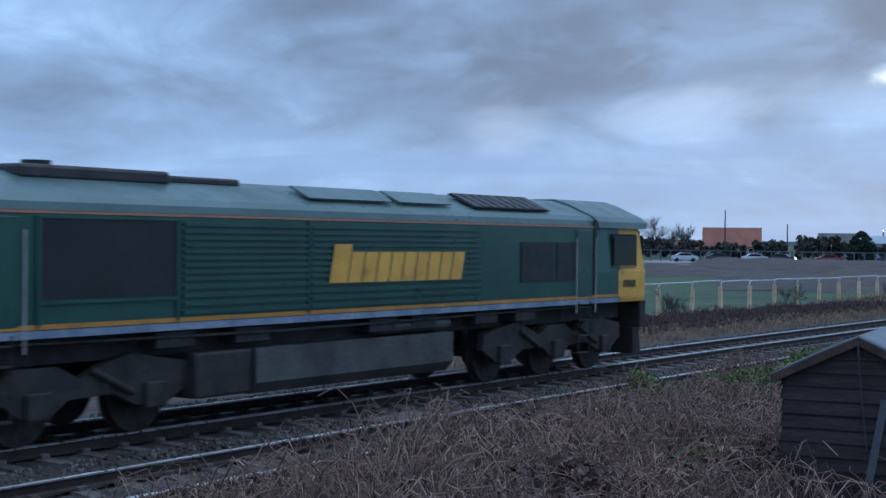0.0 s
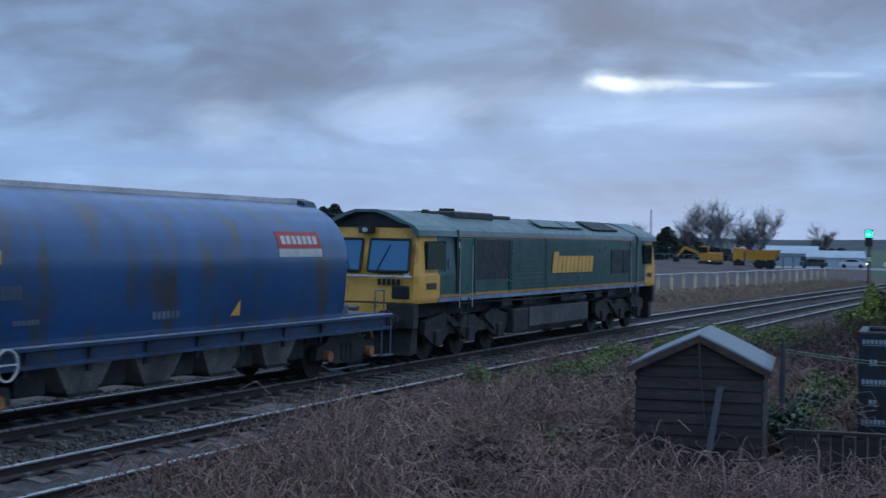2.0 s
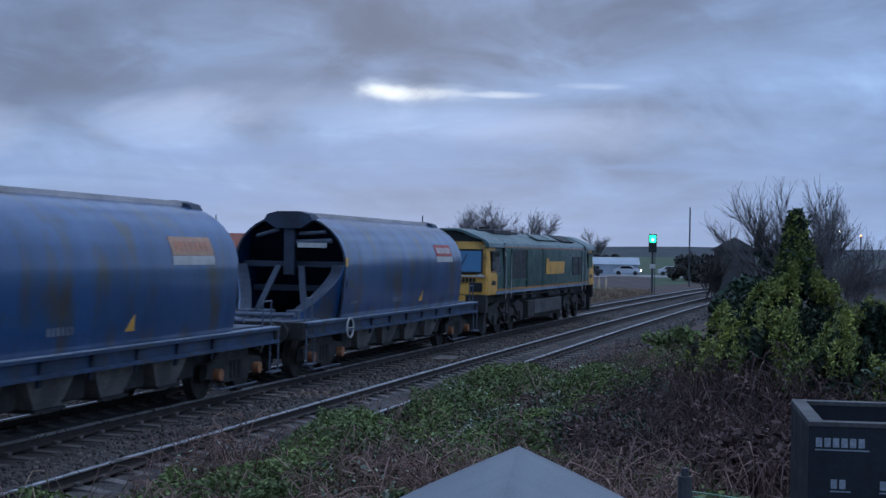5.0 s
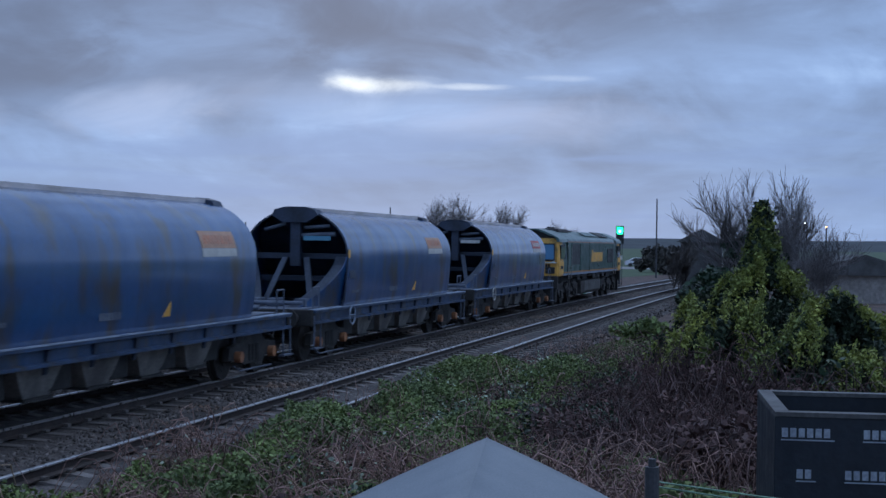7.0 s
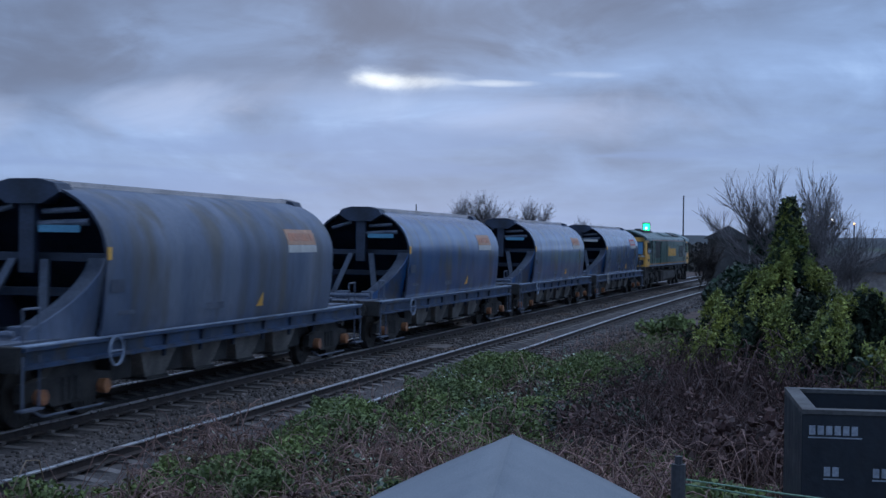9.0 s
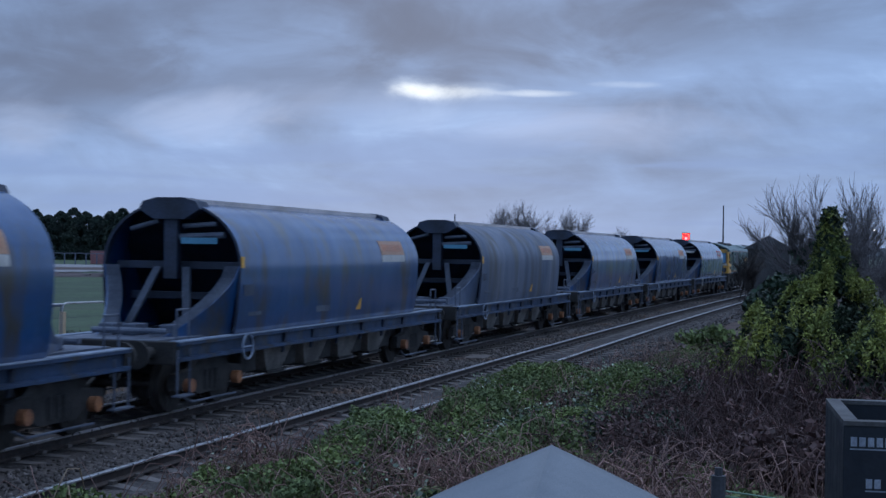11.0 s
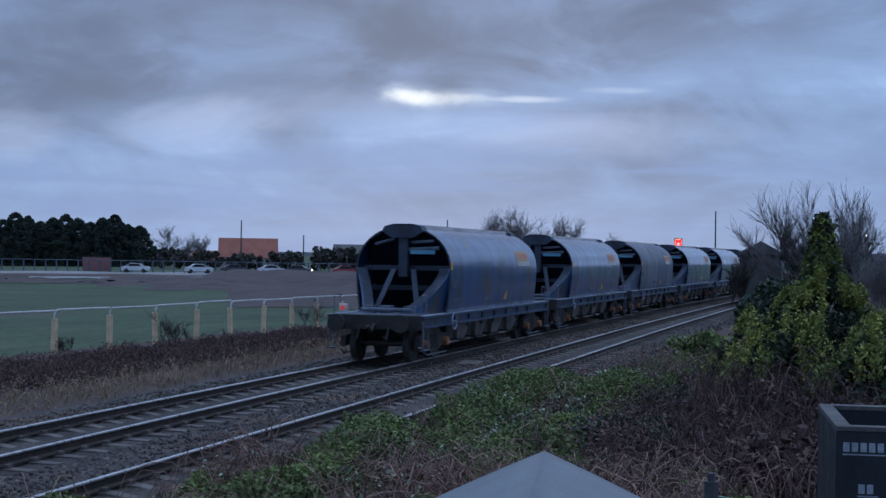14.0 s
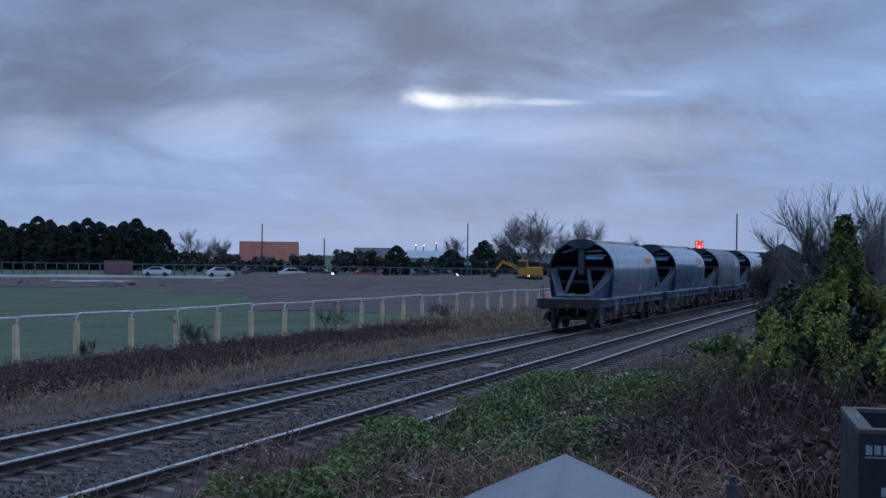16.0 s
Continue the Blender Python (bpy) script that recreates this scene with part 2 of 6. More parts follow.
M = dict(
    field=mat("field_grass", (0.056, 0.092, 0.038), (0.038, 0.062, 0.028), 0.12, 0.95, grain=3, vary=0.3, c3=(0.085, 0.07, 0.05), c3_scale=0.035, c3_lo=0.62, c3_hi=0.72),
    scrub=mat("scrub_soil", (0.10, 0.060, 0.048), (0.052, 0.035, 0.029), 0.8, 0.95, grain=14, vary=0.4, bump=0.4),
    earth=mat("bare_earth", (0.092, 0.062, 0.057), (0.05, 0.036, 0.034), 0.25, 0.95, grain=4, vary=0.35, bump=0.3),
    road=mat("pale_road", (0.30, 0.29, 0.29), (0.22, 0.21, 0.21), 0.4, 0.9, grain=8),
    ballast=mat("ballast_bed", (0.084, 0.070, 0.064), (0.032, 0.026, 0.024), 1.2, 0.95, grain=18, vary=0.6, bump=0.9, depth=0.04),
    stone=mat("ballast_stone", (0.122, 0.104, 0.096), (0.053, 0.045, 0.041), 3, 0.9, grain=40, island=0.75, c3=(0.16, 0.10, 0.07), c3_scale=0.4),
    rust=mat("rusty_rail_web", (0.045, 0.03, 0.025), (0.025, 0.018, 0.016), 4, 0.8, grain=50),
    railtop=mat("worn_rail_head", (0.74, 0.74, 0.75), (0.58, 0.57, 0.57), 3, 0.34, metal=1.0, grain=80, vary=0.1, bump=0.02),
    sleeper=mat("concrete_sleeper", (0.15, 0.13, 0.12), (0.075, 0.062, 0.055), 3, 0.9, grain=40, rnd=0.2),
    concrete=mat("pale_concrete", (0.80, 0.62, 0.40), (0.64, 0.48, 0.31), 3, 0.9, grain=40, rnd=0.12),
    whitepipe=mat("white_pipe", (0.62, 0.62, 0.62), (0.45, 0.45, 0.44), 3, 0.5, grain=50, bump=0.03),
    green=mat("green_paint", (0.018, 0.085, 0.062), (0.013, 0.062, 0.046), 0.9, 0.38, grain=25, vary=0.12, bump=0.02, coat=0.15),
    roofgreen=mat("weathered_green_roof", (0.10, 0.165, 0.158), (0.065, 0.12, 0.112), 0.8, 0.36, grain=18, vary=0.15, bump=0.03, coat=0.1),
    yellow=mat("yellow_paint", (0.88, 0.46, 0.085), (0.72, 0.36, 0.065), 1.5, 0.45, grain=30, vary=0.12, bump=0.02, c3=(0.22, 0.13, 0.04), c3_scale=2.2, c3_lo=0.58, c3_hi=0.75),
    orange=mat("orange_stripe", (0.62, 0.26, 0.04), (0.45, 0.2, 0.05), 2, 0.5, grain=30),
    paleline=mat("red_stripe", (0.55, 0.22, 0.12), (0.40, 0.2, 0.13), 2, 0.5, grain=30),
    grime=mat("grimy_underframe", (0.035, 0.032, 0.03), (0.02, 0.018, 0.017), 2, 0.75, grain=25, vary=0.35),
    tank=mat("grey_fuel_tank", (0.10, 0.098, 0.095), (0.05, 0.046, 0.044), 1.4, 0.65, grain=25, vary=0.25),
    bogie=mat("grey_brown_bogie", (0.045, 0.039, 0.035), (0.02, 0.018, 0.017), 2.2, 0.75, grain=25, vary=0.3),
    dark=mat("dark_grille", (0.018, 0.02, 0.02), (0.012, 0.013, 0.013), 2, 0.5, grain=60),
    silencer=mat("sooty_silencer", (0.055, 0.042, 0.045), (0.03, 0.025, 0.026), 2, 0.55, grain=30),
    steel=mat("wheel_steel", (0.07, 0.064, 0.058), (0.035, 0.03, 0.027), 3, 0.6, metal=0.4, grain=40),
    glass=glass("cab_glass", (0.012, 0.018, 0.02), 0.04),
    # blue base colour stands in for the sky reflected in the panes
    screen=glass("sky_blue_windscreen_glass", (0.06, 0.19, 0.33), 0.16, 0.4, 0.1),
    blue=mat("blue_wagon_paint", (0.003, 0.074, 0.225), (0.002, 0.048, 0.145), 0.8, 0.42, grain=22, vary=0.14, bump=0.03, stretch=(1, 1, 0.45), coat=1.0, coat_rough=0.14, c3=(0.05, 0.040, 0.033), c3_scale=1.5, c3_lo=0.52, c3_hi=0.68),
    greyblue=mat("dusty_blue_wagon_paint", (0.16, 0.185, 0.24), (0.07, 0.10, 0.16), 0.9, 0.48, grain=22, vary=0.14, bump=0.03, stretch=(1, 1, 0.2), c3=(0.10, 0.092, 0.085), c3_scale=1.2, c3_lo=0.5, c3_hi=0.66),
    frameblue=mat("blue_grey_frame", (0.034, 0.048, 0.082), (0.018, 0.024, 0.038), 1.5, 0.55, grain=25, vary=0.25),
    solebar=mat("blue_sole_bar_paint", (0.026, 0.064, 0.14), (0.016, 0.034, 0.07), 1.5, 0.5, grain=25, vary=0.25, c3=(0.05, 0.045, 0.04), c3_scale=2.0, c3_lo=0.55, c3_hi=0.7),
    flange=mat("dusty_flange_top", (0.30, 0.35, 0.43), (0.17, 0.22, 0.30), 2, 0.6, grain=25),
    palegusset=mat("dusty_pale_gusset", (0.13, 0.15, 0.19), (0.065, 0.08, 0.115), 1.6, 0.6, grain=20, vary=0.2),
    hopper=mat("dusty_hopper_chute", (0.27, 0.25, 0.225), (0.12, 0.108, 0.10), 1.6, 0.75, grain=20, vary=0.25),
    walkway=mat("grey_walkway", (0.52, 0.47, 0.45), (0.36, 0.33, 0.32), 1.2, 0.7, grain=30),
    ridge=mat("pale_dusty_walkway", (0.72, 0.64, 0.61), (0.50, 0.45, 0.43), 1.2, 0.7, grain=30),
    axlebox=mat("orange_axle_cover", (0.40, 0.16, 0.06), (0.25, 0.10, 0.05), 4, 0.6, grain=30),
    red=mat("red_sign_paint", (0.50, 0.05, 0.035), (0.36, 0.05, 0.04), 3, 0.5, grain=30),
    signorange=mat("faded_orange_sign", (0.55, 0.30, 0.18), (0.45, 0.26, 0.17), 3, 0.5, grain=30),
    white=mat("off_white_paint", (0.62, 0.60, 0.56), (0.48, 0.46, 0.43), 3, 0.55, grain=30, vary=0.15),
    felt=mat("grey_roofing_felt", (0.205, 0.225, 0.245), (0.165, 0.185, 0.205), 0.9, 0.85, grain=120, vary=0.18, bump=0.3, depth=0.004, c3=(0.27, 0.27, 0.17), c3_scale=0.7, c3_lo=0.6, c3_hi=0.8),
    shedboard=mat("weathered_dark_boards", (0.055, 0.042, 0.040), (0.028, 0.022, 0.022), 2.5, 0.85, grain=30, vary=0.4, bump=0.4, stretch=(1, 0.25, 4), rnd=0.3),
    bargeboard=mat("brown_bargeboard", (0.10, 0.058, 0.042), (0.055, 0.034, 0.027), 3, 0.8, grain=40, vary=0.3),
    wood=mat("raw_pale_timber", (0.45, 0.32, 0.21), (0.34, 0.24, 0.16), 2.5, 0.75, grain=30, vary=0.15, stretch=(0.3, 3, 3)),
    membrane=mat("black_breather_membrane", (0.011, 0.017, 0.025), (0.007, 0.011, 0.017), 2, 0.58, grain=14, vary=0.2, bump=0.25, depth=0.02),
    print=mat("grey_membrane_print", (0.33, 0.36, 0.40), (0.25, 0.28, 0.32), 4, 0.6, grain=40),
    brick=mat("buff_brick", (0.42, 0.31, 0.18), (0.32, 0.22, 0.13), 5, 0.85, grain=50, vary=0.25, rnd=0.2),
    mortar=mat("mortar", (0.24, 0.22, 0.19), None, 5, 0.9, grain=50),
    stem=mat("dead_bramble_stem", (0.31, 0.185, 0.15), (0.155, 0.09, 0.078), 1.2, 0.8, grain=30, island=0.45),
    darkstem=mat("purple_brown_bramble_stem", (0.115, 0.064, 0.058), (0.06, 0.036, 0.034), 1.2, 0.85, grain=30, island=0.45),
    straw=mat("dry_straw_stem", (0.34, 0.245, 0.16), (0.21, 0.15, 0.10), 1.0, 0.85, grain=30, island=0.4),
    deadleaf=mat("dead_leaf", (0.125, 0.066, 0.056), (0.07, 0.040, 0.037), 0.9, 0.8, grain=30, island=0.5),
    leaf=mat("bramble_leaf", (0.165, 0.21, 0.062), (0.085, 0.115, 0.042), 0.7, 0.78, grain=30, island=0.5),
    paleleaf=mat("pale_leaf_back", (0.33, 0.38, 0.27), (0.22, 0.28, 0.18), 0.7, 0.6, grain=30, island=0.4),
    darkleaf=mat("ivy_leaf", (0.026, 0.055, 0.026), (0.018, 0.038, 0.018), 0.7, 0.5, grain=30, island=0.5),
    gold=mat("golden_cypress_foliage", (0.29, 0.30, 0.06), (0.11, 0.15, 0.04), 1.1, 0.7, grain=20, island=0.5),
    # inner green taken near black, with the crown's own shade in the colour
    cypress=mat("shaded_cypress_foliage", (0.030, 0.048, 0.022), (0.018, 0.032, 0.016), 1.0, 0.75, grain=20, island=0.5),
    pine=mat("dark_conifer_foliage", (0.034, 0.056, 0.040), (0.016, 0.028, 0.022), 0.3, 0.85, grain=6, island=0.4),
    # far scrub: the haze of distance is lightened into its colour
    hedgefol=mat("hazed_scrub_foliage", (0.085, 0.078, 0.066), (0.05, 0.045, 0.042), 0.2, 0.9, grain=6, island=0.5),
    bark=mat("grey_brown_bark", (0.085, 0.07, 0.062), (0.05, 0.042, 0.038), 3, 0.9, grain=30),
    # bark paled and greyed, with distance haze put into the colour
    farbark=mat("hazed_grey_twigs", (0.21, 0.19, 0.19), (0.14, 0.13, 0.13), 1, 0.9, grain=10),
    redtile=mat("red_tile_roof", (0.36, 0.125, 0.085), (0.29, 0.10, 0.07), 0.5, 0.8, grain=5, vary=0.15),
    housewall=mat("rendered_house_wall", (0.33, 0.29, 0.26), (0.25, 0.22, 0.2), 0.4, 0.85, grain=5),
    tinroof=mat("pale_sheet_roof", (0.40, 0.45, 0.50), (0.32, 0.37, 0.42), 0.4, 0.6, grain=5, vary=0.1),
    pinkbox=mat("faded_red_container", (0.33, 0.14, 0.14), (0.26, 0.12, 0.12), 0.8, 0.7, grain=8),
    digger=mat("digger_orange_yellow", (0.62, 0.28, 0.03), (0.5, 0.22, 0.03), 1.5, 0.5, grain=20),
    tyre=mat("black_rubber", (0.02, 0.02, 0.02), (0.014, 0.014, 0.014), 4, 0.85, grain=40),
    pole=mat("dark_steel_pole", (0.07, 0.07, 0.075), (0.045, 0.045, 0.05), 4, 0.6, grain=40),
    carwhite=mat("white_car_paint", (0.62, 0.64, 0.67), (0.55, 0.57, 0.6), 1, 0.3, grain=10, vary=0.05, bump=0, coat=0.5),
    carred=mat("red_car_paint", (0.30, 0.045, 0.045), (0.24, 0.04, 0.04), 1, 0.3, grain=10, vary=0.05, bump=0, coat=0.5),
    cardark=mat("dark_car_paint", (0.05, 0.055, 0.07), (0.04, 0.045, 0.055), 1, 0.3, grain=10, vary=0.05, bump=0, coat=0.5),
    lightwhite=glow("white_lamp", (1.0, 0.92, 0.8), 2.5),
    lightamber=glow("amber_lamp", (1.0, 0.55, 0.2), 3.0),
    lightred=glow("red_lamp", (1.0, 0.012, 0.02), 3.0),
    taillamp=glow("tail_lamp_lens", (0.8, 0.06, 0.05), 0.25),
    redcore=glow("red_lamp_core", (1.0, 0.07, 0.08), 8.0),
    lightgreen=glow("green_lamp", (0.02, 1.0, 0.50), 1.5),
    greencore=glow("green_lamp_core", (0.12, 1.0, 0.62), 8.0),
    line=mat("green_washing_line", (0.22, 0.36, 0.24), None, 5, 0.6, grain=50),
    hill=mat("distant_hill", (0.045, 0.055, 0.06), (0.035, 0.042, 0.048), 0.02, 0.95, grain=0.2),
)


# ---- mesh helpers ----
def mesh_of(name, bm, material, smooth=False):
    me = bpy.data.meshes.new(name)
    bm.normal_update()
    bm.to_mesh(me)
    bm.free()
    me.materials.append(M[material])
    if smooth:
        for p in me.polygons:
            p.use_smooth = True
    return me


def part(name, bm, material, parent, label="", smooth=False):
    ob = new(name, mesh_of(name, bm, material, smooth) if isinstance(bm, bmesh.types.BMesh) else bm)
    ob.parent = parent
    if label:
        tagged(ob, label)
    return ob


def thing(name, label, category, group="", kind="", at=None):
    ob = new(name)
    ob.empty_display_size = 0.2
    if at is not None:
        ob.matrix_basis = at
    return tagged(ob, label, category, group, kind)


def box(x0, x1, y0, y1, z0, z1, bevel=0.0, bm=None, m=None):
    bm = bm or bmesh.new()
    mt = Matrix.Translation(((x0 + x1) / 2, (y0 + y1) / 2, (z0 + z1) / 2)) @ Matrix.Diagonal((abs(x1 - x0), abs(y1 - y0), abs(z1 - z0), 1))
    r = bmesh.ops.create_cube(bm, size=1, matrix=(m or Matrix()) @ mt)
    if bevel:
        es = {e for v in r["verts"] for e in v.link_edges}
        bmesh.ops.bevel(bm, geom=list(es), offset=bevel, segments=2, affect="EDGES", profile=0.5)
    return bm


def rod(p, q, r, bm=None, seg=8, r2=None):
    bm = bm or bmesh.new()
    p, q = Vector(p), Vector(q)
    d = q - p
    m = Matrix.Translation((p + q) / 2) @ d.to_track_quat("Z", "Y").to_matrix().to_4x4()
    bmesh.ops.create_cone(bm, cap_ends=True, segments=seg, radius1=r, radius2=r if r2 is None else r2, depth=d.length, matrix=m)
    return bm


def pipe(pts, r, bm=None, seg=6):
    bm = bm or bmesh.new()
    for a, b in zip(pts, pts[1:]):
        rod(a, b, r, bm, seg)
    return bm


def loft(sections, bm=None, caps=True, closed=True):
    """Joins rings of equal length into one skin."""
    bm = bm or bmesh.new()
    rings = [[bm.verts.new(p) for p in s] for s in sections]
    n = len(rings[0])
    for a, b in zip(rings, rings[1:]):
        for i in range(n if closed else n - 1):
            bm.faces.new((a[i], a[(i + 1) % n], b[(i + 1) % n], b[i]))
    if caps and closed:
        bm.faces.new(rings[0][::-1])
        bm.faces.new(rings[-1])
    bmesh.ops.recalc_face_normals(bm, faces=bm.faces)
    return bm


def plate(outline, thick, axis="x", bm=None):
    """A flat plate of the given outline; thick along the axis on both sides. outline: 3D points."""
    off = {"x": Vector((thick / 2, 0, 0)), "y": Vector((0, thick / 2, 0)), "z": Vector((0, 0, thick / 2))}[axis]
    return loft([[Vector(p) - off for p in outline], [Vector(p) + off for p in outline]], bm)


def from_arrays(name, verts, faces, material):
    me = bpy.data.meshes.new(name)
    verts, faces = np.asarray(verts, np.float32), np.asarray(faces, np.int32)
    k = faces.shape[1]
    me.vertices.add(len(verts))
    me.vertices.foreach_set("co", verts.ravel())
    me.loops.add(faces.size)
    me.loops.foreach_set("vertex_index", faces.ravel())
    me.polygons.add(len(faces))
    me.polygons.foreach_set("loop_start", np.arange(0, faces.size, k, dtype=np.int32))
    me.update(calc_edges=True)
    me.validate()
    me.materials.append(M[material])
    return me


RNG = np.random.default_rng(7)


def leaves(centres, size, flat=0.0, aspect=1.6):
    """Small bent leaves: two triangles each side of a fold, turned at random."""
    n = len(centres)
    a = RNG.normal(size=(n, 3))
    a[:, 2] *= 1 - flat
    a /= np.linalg.norm(a, axis=1)[:, None] + 1e-9
    b = np.cross(a, RNG.normal(size=(n, 3)))
    b /= np.linalg.norm(b, axis=1)[:, None] + 1e-9
    c = np.cross(a, b)
    s = (size * RNG.uniform(0.6, 1.35, n))[:, None]
    tip, tail = centres + a * s * aspect / 2, centres - a * s * aspect / 2
    l, r = centres + b * s / 2 + c * s * 0.15, centres - b * s / 2 + c * s * 0.15
    v = np.stack([tail, l, tip, r], 1).reshape(-1, 3)
    f = np.arange(n * 4).reshape(n, 4)
    return v, f


def tubes(paths, radii):
    """Three-sided stems along paths of shape (n, m, 3); radii (n,) or (n, m)."""
    paths = np.asarray(paths, float)
    n, m, _ = paths.shape
    radii = np.broadcast_to(np.asarray(radii, float).reshape(n, -1), (n, m))
    t = np.gradient(paths, axis=1)
    t /= np.linalg.norm(t, axis=2)[..., None] + 1e-9
    ref = np.where(np.abs(t[..., 2:3]) > 0.9, np.array([1.0, 0, 0]), np.array([0, 0, 1.0]))
    u = np.cross(t, ref)
    u /= np.linalg.norm(u, axis=2)[..., None] + 1e-9
    w = np.cross(t, u)
    v = np.stack([paths + radii[..., None] * (math.cos(a) * u + math.sin(a) * w) for a in (0, 2.094, 4.189)], 2)
    idx = np.arange(n * m * 3).reshape(n, m, 3)
    f = [np.stack([idx[:, :-1, k], idx[:, :-1, (k + 1) % 3], idx[:, 1:, (k + 1) % 3], idx[:, 1:, k]], -1).reshape(-1, 4) for k in range(3)]
    return v.reshape(-1, 3), np.concatenate(f)


# ---- ground and tracks ----
def ground_z(x, y):
    """Level of the open ground."""
    d = math.hypot(x, y)
    z = -0.5
    if 14.5 < y + 0.0 and d < 400:
        z += 0.05 * noise.noise((x * 0.15, y * 0.15, 0.3))
    return z


def make_ground():
    xs = [-3000, -1200, -500, -200, -100, -60] + [v for v in range(-40, 121, 4)] + [140, 170, 200, 250, 320, 420, 600, 1000, 1800, 3200]
    ys = [-3000, -1200, -500, -200, -80, -40, -20, -12, -6, 0, 4, 7, 10, 14, 16, 18, 20, 23, 26, 30, 35, 40, 46, 54, 62, 72, 84, 100, 120, 150, 190, 240, 320, 450, 700, 1200, 3000]
    bm = bmesh.new()
    grid = [[bm.verts.new((x, y, ground_z(x, y))) for x in xs] for y in ys]
    for a, b in zip(grid, grid[1:]):
        for i in range(len(xs) - 1):
            bm.faces.new((a[i], a[i + 1], b[i + 1], b[i]))
    ob = part("ground", bm, "field", None, smooth=True)
    tagged(ob, "wide flat green field of short damp grass", "ground", kind="structure")


make_ground()


def strip(name, inner, outer, material, label, x0, x1, step, z, kind="structure", category="ground", rough_z=0.0, cross=6):
    """A strip of ground along the tracks between two lateral lines given as functions of x."""
    bm = bmesh.new()
    rows = []
    x = x0
    while x <= x1:
        a, b = inner(x), outer(x)
        rows.append([bm.verts.new((x, a + (b - a) * k / cross, z(x, k / cross) + rough_z * noise.noise((x * 0.9, k * 1.7, 4.0)))) for k in range(cross + 1)])
        x += step
    for a, b in zip(rows, rows[1:]):
        for k in range(cross):
            bm.faces.new((a[k], b[k], b[k + 1], a[k + 1]))
    bmesh.ops.recalc_face_normals(bm, faces=bm.faces)
    return tagged(part(name, bm, material, None, smooth=True), label, category, kind=kind)


strip("ballast", lambda x: NEAR_Y - 2.6 + bend(x), lambda x: FAR_Y + 3.6 + bend(x), "ballast", "grey stone ballast bed under both tracks", -60, 260, 2.0,
      lambda x, k: -0.52 if k < 0.01 or k > 0.99 else -0.205, cross=10, rough_z=0.02)
strip("verge", lambda x: FAR_Y + 3.3 + bend(x), lambda x: FAR_Y + 13.0 + bend(x) - 0.035 * max(x - 40, 0), "scrub", "dark scrubby verge of dead weeds beside the railway", -60, 200, 3.0,
      lambda x, k: -0.46 + 0.10 * math.sin(k * 3.14), rough_z=0.05)
strip("bank", lambda x: -14.0, lambda x: NEAR_Y - 1.5 + bend(x), "scrub", "rough overgrown bank between garden and railway", -20, 120, 1.0,
      lambda x, k: -0.42 + (0.26 * math.sin((k - 0.55) / 0.45 * 3.14) if k > 0.55 else 0.0), rough_z=0.06, cross=24)


def rail_mesh(name, y0, x0, x1, step, prof, material):
    secs = []
    x = x0
    while x <= x1 + 0.01:
        y = y0 + bend(x)
        secs.append([(x, y + a, b) for a, b in prof])
        x += step
    return mesh_of(name, loft(secs), material)


WEB = [(-0.07, -0.16), (0.07, -0.16), (0.07, -0.145), (0.012, -0.12), (0.012, -0.045), (0.034, -0.035), (0.034, -0.006), (-0.034, -0.006), (-0.034, -0.035), (-0.012, -0.045), (-0.012, -0.12), (-0.07, -0.145)]
HEAD = [(-0.0375, -0.028), (0.0375, -0.028), (0.0375, -0.006), (0.026, 0.0), (-0.026, 0.0), (-0.0375, -0.006)]


def make_track(name, yc, label):
    tr = thing(name, label, "railway track", kind="structure")
    for s in (-1, 1):
        r = part("rail", rail_mesh("rail", yc + s * 0.75, -60, 260, 4.0, WEB, "rust"), None, tr, "rusty steel rail")
        part("rail_head", rail_mesh("rail_head", yc + s * 0.75, -60, 260, 4.0, HEAD, "railtop"), None, r, "bright worn running surface")
    return tr


track_far = make_track("track_1", FAR_Y, "straight railway track with shiny rails on concrete sleepers")
track_near = make_track("track_2", NEAR_Y, "railway track with duller rails on concrete sleepers")


